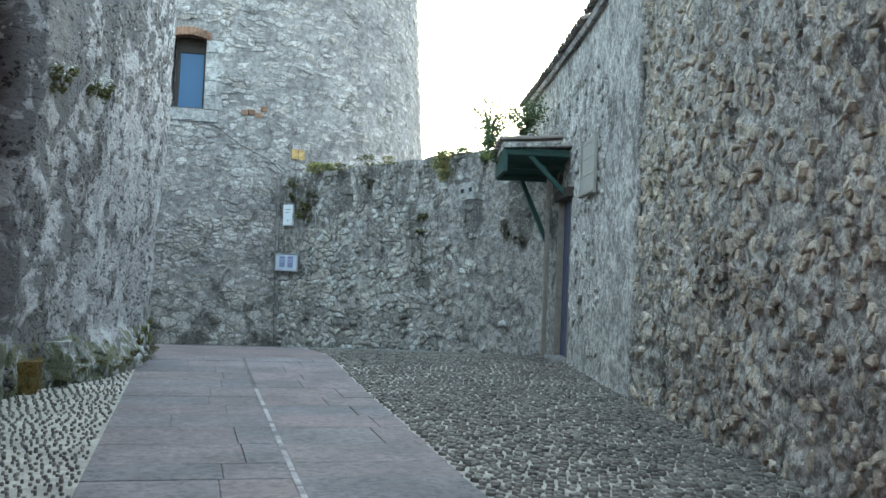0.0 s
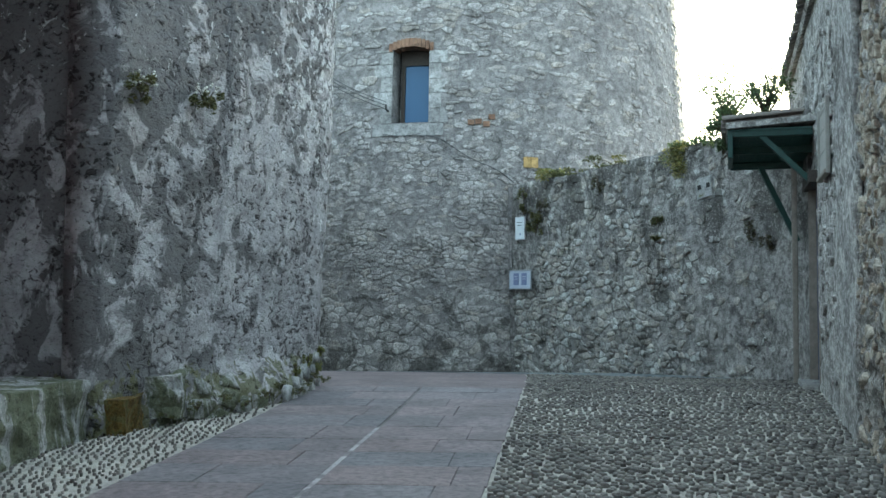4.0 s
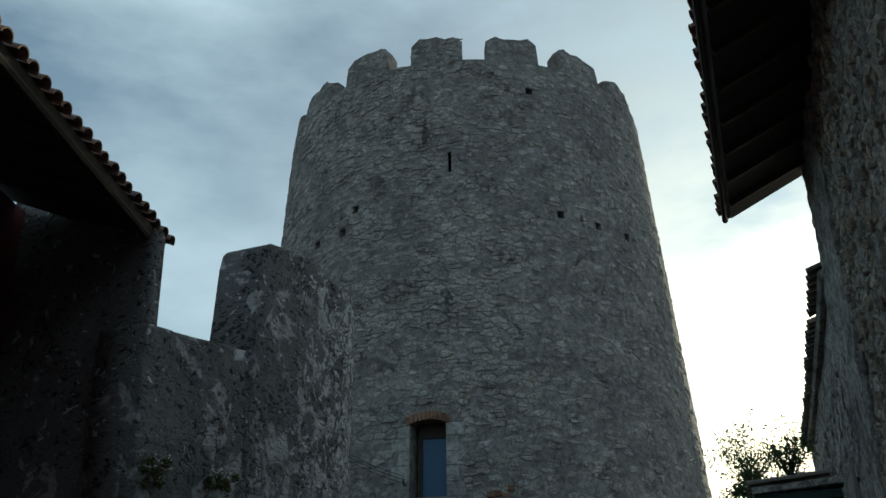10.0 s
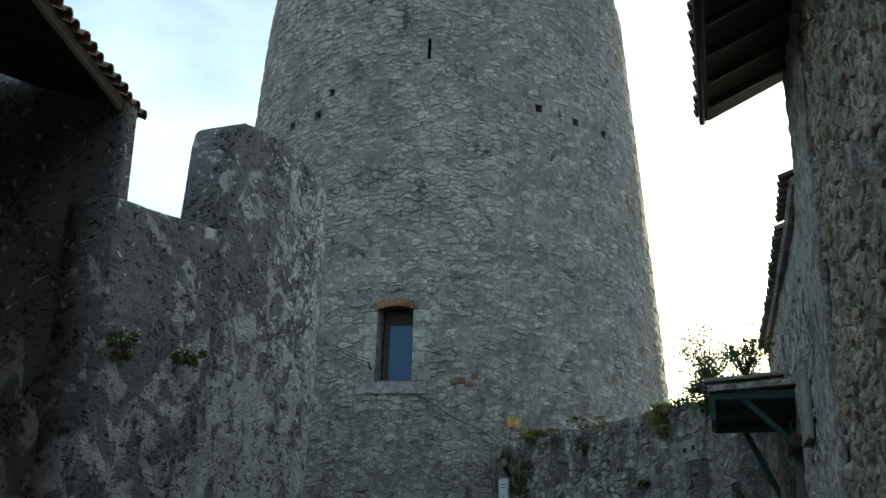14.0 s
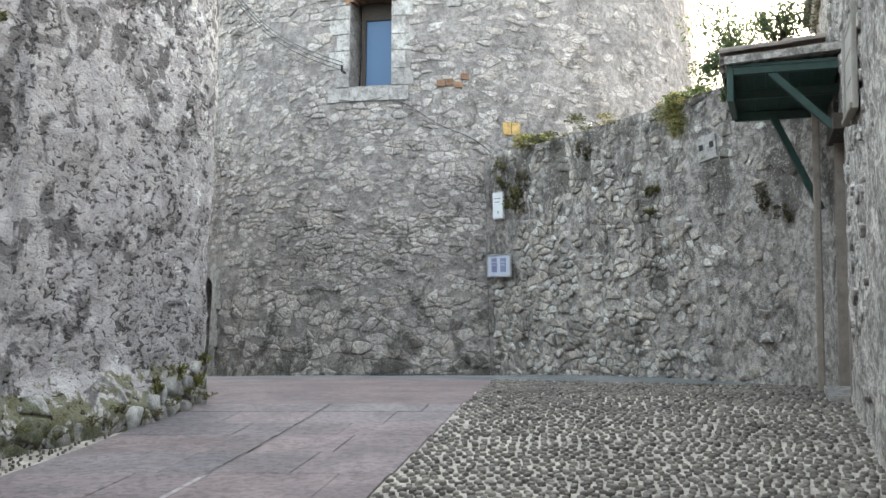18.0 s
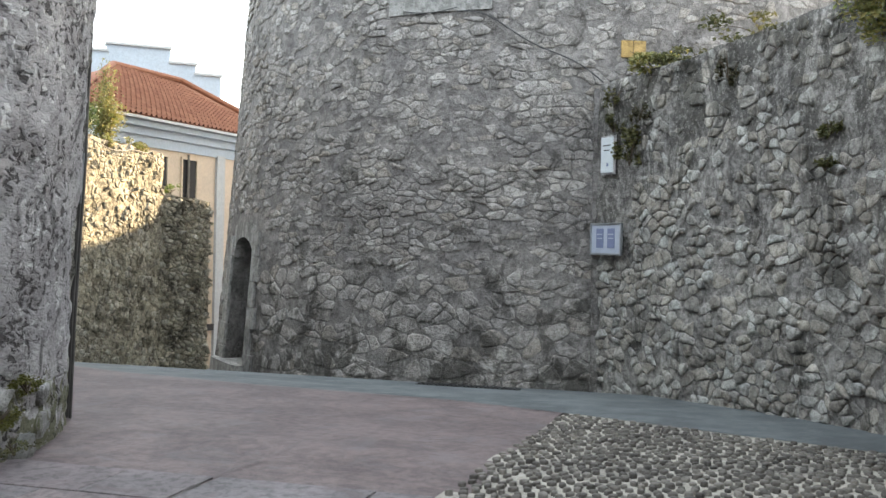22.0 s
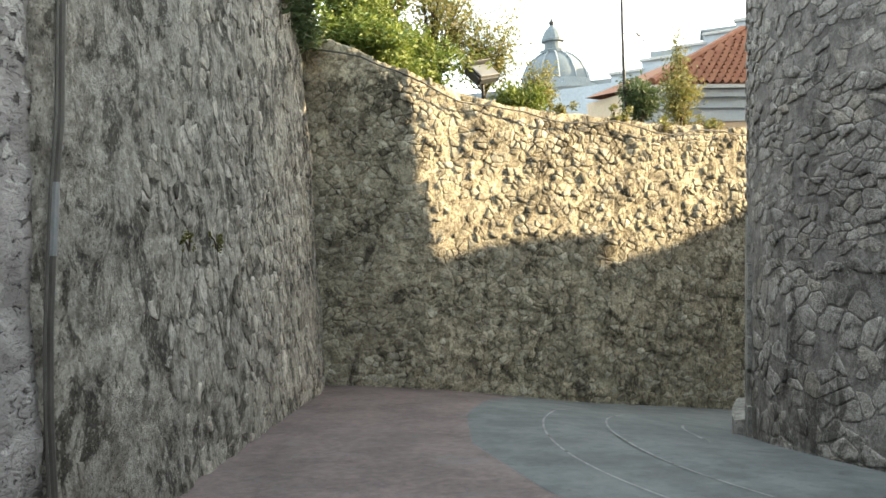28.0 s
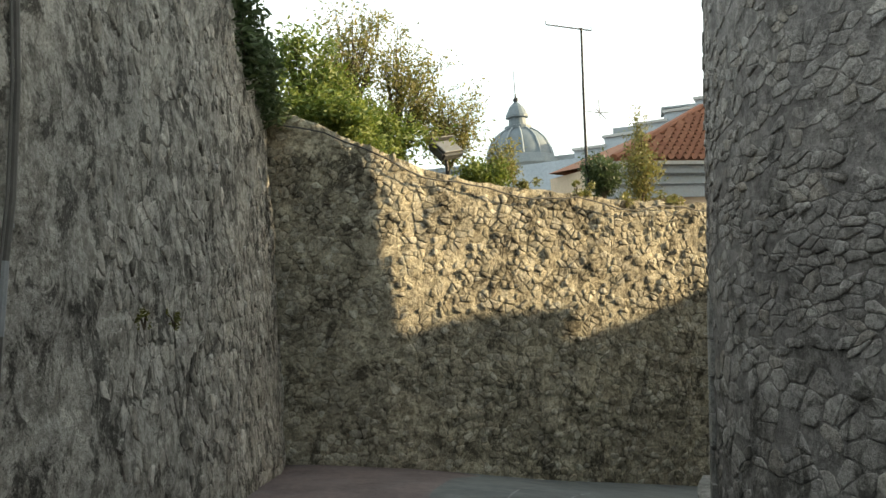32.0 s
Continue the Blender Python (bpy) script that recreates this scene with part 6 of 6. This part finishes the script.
tuft("low green plants on the wall top", low_pt(2.8, -0.1, 3.8), (0.45, 0.4, 0.09), 600, 0.028, M["moss"], 56)
tuft("low green plants on the wall top", low_pt(4.7, -0.1, 3.9), (0.35, 0.35, 0.10), 500, 0.028, M["leaf_dark"], 57)
tuft("small moss clump on the wall face", low_pt(3.97, 0.07, 2.66), (0.10, 0.07, 0.10), 220, 0.024, M["moss"], 58)
tuft("small moss clump on the wall face", low_pt(3.93, 0.07, 2.34), (0.10, 0.07, 0.08), 200, 0.024, M["moss"], 59)
tuft("brownish dry clump on the wall face", low_pt(0.95, 0.07, 3.15), (0.10, 0.08, 0.13), 260, 0.022, M["moss_dry"], 64)
tuft("dark moss hanging under the wall top", low_pt(2.5, 0.06, 3.45), (0.12, 0.08, 0.20), 380, 0.024, M["moss_dry"], 65)
tuft("olive moss patch on the wall face", low_pt(6.05, 0.05, 2.35), (0.09, 0.06, 0.18), 260, 0.022, M["moss_dry"], 66)
tuft("olive moss patch on the wall face", low_pt(6.45, 0.05, 2.15), (0.12, 0.06, 0.12), 260, 0.022, M["moss_dry"], 67)
tuft("small dry clump under the wall top", low_pt(5.5, 0.05, 3.72), (0.16, 0.10, 0.18), 420, 0.024, M["leaf_dark"], 68)
branchy("wall_bush", tuple(low_pt(5.2, -0.3, 3.85)), (3.2, 10.5, 4.5), (0.75, 0.65, 0.55), M["leaf_dark"], 60, "ragged dark bush growing on the wall by the awning", 34, 6, 9, 0.030, "bush", 0.05, 0.018)
branchy("wall_bush", tuple(low_pt(6.1, -0.25, 3.9)), (3.75, 10.4, 4.5), (0.5, 0.5, 0.5), M["leaf_dark"], 61, "ragged dark bush growing on the wall by the awning", 26, 6, 12, 0.028, "bush", 0.05, 0.018)
tuft("dark leaves hanging over the edge of the awning", (3.0, 9.85, 3.72), (0.36, 0.38, 0.26), 2200, 0.026, M["leaf_dark"], 62)


def left_face(y, out, z):
    x = float(np.interp(y, [4.2, 5.35, 6.9, 8.05, 8.35], [-3.95, -3.57, -3.04, -2.70, -2.655]))
    return Vector((x, y, z)) + LN * (out + left_lean((y - 4.2) * 1.05, z))


tuft("daisy tuft growing from the plaster", left_face(5.42, 0.10, 3.34), (0.12, 0.14, 0.13), 420, 0.024, M["moss"], 71, M["daisy"])
tuft("daisy tuft growing from the plaster", left_face(4.45, 0.10, 3.24), (0.12, 0.14, 0.14), 420, 0.024, M["moss"], 72, M["daisy"])
for k, (u, z, s) in enumerate(((4.6, 4.25, 0.16), (5.6, 4.15, 0.2), (6.6, 4.08, 0.16), (7.6, 3.92, 0.2))):
    p, n = far_at(u)
    tuft("yellow-green tuft on the sunlit wall top", p + n * -0.15 + Vector((0, 0, far_top(u) + 0.05)), (s, s, s * 0.9), 420, 0.032, M["leaf_gold"], 80 + k)
p, n = end_at(0.3)
tuft("small green plant on the broken wall end", p - n * 0.2 + Vector((0, 0, 2.62)), (0.16, 0.16, 0.16), 300, 0.03, M["leaf"], 88)
for k, u in enumerate((2.24, 3.05)):
    tuft("small green weed in the alley wall", alley_pt(u, 0.05, 1.87), (0.05, 0.05, 0.10), 80, 0.018, M["moss_bright"], 90 + k)
for k, (y, z, r) in enumerate(((7.5, 0.42, 0.2), (7.9, 0.5, 0.22), (8.25, 0.4, 0.18), (8.5, 0.6, 0.15))):
    tuft("yellow-green moss on the stones at the wall corner", left_face(min(y, 8.35), 0.03, z) + Vector((0, max(0, y - 8.35), 0)), (0.04, r * 0.8, r * 0.5), 700, 0.011, M["moss_bright"], 120 + k, group="moss at the wall foot")
for k in range(10):
    y = 5.0 + k * 0.37
    tuft("moss along the wall foot", left_face(y, 0.10, ground_z(0, y) + 0.10 + 0.05 * (k % 3)), (0.06, 0.16, 0.05), 130, 0.013, M["moss"], 100 + k, group="moss at the wall foot")

# ---- paving, cobbles and stones ----
rng = random.Random(11)
pavement = ribbon("pavement", list(np.linspace(-14, 8.3, 60)), lambda y: EDGE_L(y) + 0.015, lambda y: EDGE_R(y) - 0.015, M["joint"], -0.004)
tagged(pavement, "long grey-pink stone paving with a pale centre joint", "pavement", kind="structure")
ribbon("joint_line", list(np.linspace(4.9, 10.5, 36)), lambda y: SEAM_X(y) + 0.015 * math.sin(y * 5) - 0.005, lambda y: SEAM_X(y) + 0.015 * math.sin(y * 5) + 0.005, M["joint"], 0.011, pavement, cross=1)
ribbon("pale_joint", list(np.linspace(-14, 5.0, 60)), lambda y: SEAM_X(y) - 0.02, lambda y: SEAM_X(y) + 0.02, M["pale_joint"], 0.009, pavement, cross=1)
y = -12.0
while y < 8.0:
    h = rng.uniform(0.5, 0.85)
    for lo, hi in ((EDGE_L, lambda q: SEAM_X(q) - 0.014), (lambda q: SEAM_X(q) + 0.014, EDGE_R)):
        a, b = lo(y), hi(y)
        cuts = [0.0]
        while cuts[-1] < b - a:
            cuts.append(cuts[-1] + rng.uniform(0.45, 1.1))
        cuts[-1] = b - a
        if len(cuts) > 2 and cuts[-1] - cuts[-2] < 0.2:
            del cuts[-2]
        for c0, c1 in zip(cuts, cuts[1:]):
            g = 0.004
            q = [(lo(y) + c0 + g, y + g), (lo(y) + c1 - g, y + g), (lo(y + h) + c1 - g, y + h - g), (lo(y + h) + c0 + g, y + h - g)]
            dz = rng.uniform(-0.003, 0.004)
            v = [(p[0], p[1], ground_z(*p) + 0.004 + dz) for p in q]
            cxm, cym = sum(p[0] for p in q) / 4, sum(p[1] for p in q) / 4
            v = [(cxm + (p[0] - cxm) * 0.985, cym + (p[1] - cym) * 0.985, p[2] + 0.003) for p in v] + v + [(p[0], p[1], p[2] - 0.03) for p in v]
            f = [(0, 1, 2, 3)] + [(k + 4 * r, k + 4 * (r + 1), (k + 1) % 4 + 4 * (r + 1), (k + 1) % 4 + 4 * r) for r in (0, 1) for k in range(4)]
            mesh_ob("paving_slab", v, f, M["slab"], pavement)
    y += h


def cobble_strip(name, label, x0, x1, y0, y1, near, du=0.077, dv=0.098, limit=None, small=1.0):
    strip = ribbon(name, list(np.linspace(y0, y1, 70)), x0, x1, M["bed"], -0.006, cross=8)
    tagged(strip, label, "cobbles", kind="structure")
    polys = []
    y = y0
    j = 0
    while y < y1:
        x = x0(y) + 0.05 + (0.04 if j % 2 else 0)
        while x < x1(y) - 0.04:
            cx, cy = x + rng.uniform(-0.014, 0.014), y + rng.uniform(-0.02, 0.02)
            if (not limit or limit(cx, cy)) and rng.random() > 0.02:
                big = float(np.interp(cy, [3.5, 5.5, 7.0, 8.5], [0.82, 0.70, 0.72, 0.76])) * small
                a, b, t = big * 0.037 * rng.uniform(0.75, 1.2), big * 0.053 * rng.uniform(0.75, 1.2), rng.uniform(-0.4, 0.4)
                poly = []
                for k in range(7):
                    th = k * 0.8976 + 0.2
                    p, q = a * math.cos(th) * rng.uniform(0.9, 1.1), b * math.sin(th) * rng.uniform(0.9, 1.1)
                    poly.append((cx + p * math.cos(t) - q * math.sin(t), cy + p * math.sin(t) + q * math.cos(t)))
                polys.append(poly)
            x += du * rng.uniform(0.92, 1.1)
        y += dv
        j += 1
    lay_stones(polys, lambda u, v, d: (u, v, ground_z(u, v) + d), M["cobble"], strip, rng, 0.017, 0.0, near=near, name="cobble", rest="cobble_field", soft=True)


cobble_strip("cobbles_right", "dark river cobbles set in pale mortar", lambda y: EDGE_R(y) - 0.015, lambda y: RIGHT_X(y) + 0.02, -12.0, 12.4,
             lambda x, y: 3.4 < y < 4.6 and x < 2.6, limit=lambda x, y: y < grey_y(x) - 0.1)
cobble_strip("cobbles_left", "dark river cobbles in rows beside the wall", lambda y: LEFT_X(y) + 0.02, lambda y: EDGE_L(y) + 0.015, -12.0, 7.2, lambda x, y: 2.6 < y < 4.6, 0.075, 0.085, small=0.42)

# tower stones
def tower_place(u, v, d):
    return tower_at(u / 6.0, v, d)


def tower_keep(u, v):
    p = math.degrees(u / 6.0)
    for a, b, z0, z1 in [(-16.5, -0.8, 4.62, 6.9), (DOOR[0] - 5, DOOR[1] + 3, -1, 2.0), (SLIT[0] - 1, SLIT[1] + 1, SLIT[2] - 0.05, SLIT[3] + 0.05)] + [(o[0] - 0.8, o[1] + 0.8, o[2] - 0.04, o[3] + 0.04) for o in OPEN[3:]]:
        if a < p < b and z0 < v < z1:
            return False
    k = bared(u, v, 2.0) * (1.0 if p < 12 or v < 4 else 0.5)
    return rng.random() < (0.52 + 0.38 * k if v > 1.2 else 0.82) * (0.6 if p > 14 and v > 4.3 else 1.0)


def tower_proud(u, v):
    p = math.degrees(u / 6.0)
    k = bared(u, v, 2.0) * (1.0 if p < 12 or v < 4 else 0.4)
    return uneven(0.008 + 0.010 * k, rng)


U0, U1 = radians(-84) * 6.0, radians(84) * 6.0
near_t = lambda u, v: -3.6 < u < 1.3 and v < 2.6
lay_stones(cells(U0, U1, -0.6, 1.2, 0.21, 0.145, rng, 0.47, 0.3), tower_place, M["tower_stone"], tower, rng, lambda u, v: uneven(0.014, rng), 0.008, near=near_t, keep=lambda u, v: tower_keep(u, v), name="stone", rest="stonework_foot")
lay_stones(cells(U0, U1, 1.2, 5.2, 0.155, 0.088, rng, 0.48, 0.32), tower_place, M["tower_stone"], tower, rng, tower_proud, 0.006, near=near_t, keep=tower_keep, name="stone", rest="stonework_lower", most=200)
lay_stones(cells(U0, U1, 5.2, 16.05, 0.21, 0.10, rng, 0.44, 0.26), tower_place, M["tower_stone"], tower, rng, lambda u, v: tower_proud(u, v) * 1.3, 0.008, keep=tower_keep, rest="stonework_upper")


def on_merlon(u, v):
    d = (math.degrees(u / 6.0) + 36.0) % 22.5
    return 0.9 < d < 14.3 and v < 16.78 - 0.16 * max(0.0, min(1.0, (abs(math.degrees(u / 6.0)) - 30) / 30)) - (0.12 if d < 2 or d > 13.2 else 0)


lay_stones(cells(U0, U1, 16.05, 16.95, 0.21, 0.10, rng, 0.44, 0.26), lambda u, v, d: tower_at(u / 6.0, 16.1, d - 0.03 - 0.09 * (v - 16.1)) + Vector((0, 0, v - 16.1)), M["tower_stone"], tower, rng, tower_proud, 0.008, keep=on_merlon, rest="stonework_top")
bpy.context.view_layer.update()
for o in tower.children:
    if o.name.startswith("stone"):
        o.matrix_parent_inverse = tower_inv


def wall_place(at, rough=0.05, freq=1.7):
    def place(u, v, d):
        p, n = at(u)
        q = p + Vector((0, 0, v))
        return q + n * (d + 0.004 + wavy(q, rough, freq) + wavy(q, rough * 0.5, freq * 3.1) + wavy(q, rough * 0.25, freq * 7.3))
    return place


# low wall: random rubble
lay_stones(cells(0.05, wl_len - 1.0, -0.2, 3.85, 0.125, 0.10, rng), wall_place(low_at), M["low_stone"], wall_low, rng,
           lambda u, v: uneven(0.032, rng) * (1.0 if v < 2.3 else 0.7), 0.012, near=lambda u, v: 0.7 < u < 4.2 and v < 1.75, rest="rubble",
           keep=lambda u, v: v < low_top(u) - 0.05 and rng.random() < (0.62 + 0.33 * bared(u, v, 4.0) if v < 2.1 else 0.25 + 0.5 * bared(u, v, 4.0)) * (1.0 if u < 4.7 else 0.35) and not (u < 0.75 and 1.4 < v < 3.0))
# far wall: small tight rubble
lay_stones(cells(0.3, fl, -1.2, 5.3, 0.105, 0.09, rng), wall_place(far_at, 0.05, 2.0), M["far_stone"], wall_far, rng, lambda u, v: uneven(0.02, rng), 0.008,
           near=lambda u, v: 1.2 < u < 4.0 and 2.0 < v < 3.7, rest="rubble", keep=lambda u, v: rng.random() < 0.6 + 0.35 * bared(u, v, 3.0) and v < far_top(u) - 0.03 and v > ground_z(0, 14.9 + u) - 0.05)
lay_stones(cells(0.0, el, -1.6, 2.75, 0.105, 0.09, rng), wall_place(end_at, 0.05, 2.0), M["far_stone"], wall_end, rng, lambda u, v: 0.05 * rng.uniform(0.4, 1.3), 0.012, rest="rubble",
           keep=lambda u, v: v < end_top(u) - 0.03)
# alley wall: scattered stones standing out of the mortar
lay_stones(cells(0.3, al, 0.0, 6.4, 0.105, 0.13, rng), wall_place(alley_at, 0.04, 1.8), M["alley_stone"], wall_alley, rng, lambda u, v: uneven(0.014, rng), 0.008, rest="rubble",
           near=lambda u, v: 0.5 < u < 5 and 0.6 < v < 2.6, keep=lambda u, v: v < alley_top(u) - 0.05 and rng.random() < 0.2 + 0.5 * bared(u, v, 8.0))
# left wall: stones bared at its foot, large and pale by the corner
def left_place(u, v, d):
    p, n = left_at(u)
    q = p + Vector((0, 0, v)) + n * left_lean(u, v)
    return q + n * (d + wavy(q, 0.045, 1.3) + wavy(q, 0.0225, 4.03) + wavy(q, 0.018, 9.5))


lay_stones(cells(2.6, 4.85, 0.04, 0.66, 0.24, 0.19, rng, 0.42, 0.1), left_place, M["foot_stone"], wall_left, rng, lambda u, v: 0.045 * rng.uniform(0.5, 1.2), 0.036, rest="foot_stones",
           near=lambda u, v: True, name="foot_stone", keep=lambda u, v: v < 0.20 + 0.36 * max(0.0, min(1.0, (u - 2.9) / 0.9)) and rng.random() < 0.72)
lay_stones(cells(0.8, 2.7, 0.04, 0.5, 0.26, 0.15, rng, 0.40, 0.2), left_place, M["boulder"], wall_left, rng, lambda u, v: 0.05 * rng.uniform(0.3, 1.2), 0.03, rest="foot_stones",
           near=lambda u, v: True, name="foot_stone", keep=lambda u, v: v < 0.42 and rng.random() < 0.7)
# near right-hand wall: coarse stones and pebbles
lay_stones(cells(1.4, 12.9, 0.0, 6.8, 0.08, 0.085, rng), wall_place(rn_at, 0.05, 1.9), M["right_stone"], wall_near, rng, lambda u, v: uneven(0.034, rng), 0.010, soft=False, rest="rubble",
           near=lambda u, v: 2.0 < u < 8.0 and 0.4 < v < 2.2, keep=lambda u, v: rng.random() < 0.2 + 0.35 * bared(u, v, 6.0) and (u > 1.75))
lay_stones(cells(0.0, rf, 0.05, 4.7, 0.16, 0.15, rng), wall_place(rf_at, 0.03, 2.2), M["right_render"], wall_rf, rng, lambda u, v: 0.03 * rng.uniform(0.2, 1.2), 0.03, rest="bared_stones",
           keep=lambda u, v: rng.random() < 0.3 and not (door_u[0] - 0.2 < u < door_u[1] + 0.2 and v < 3.2))
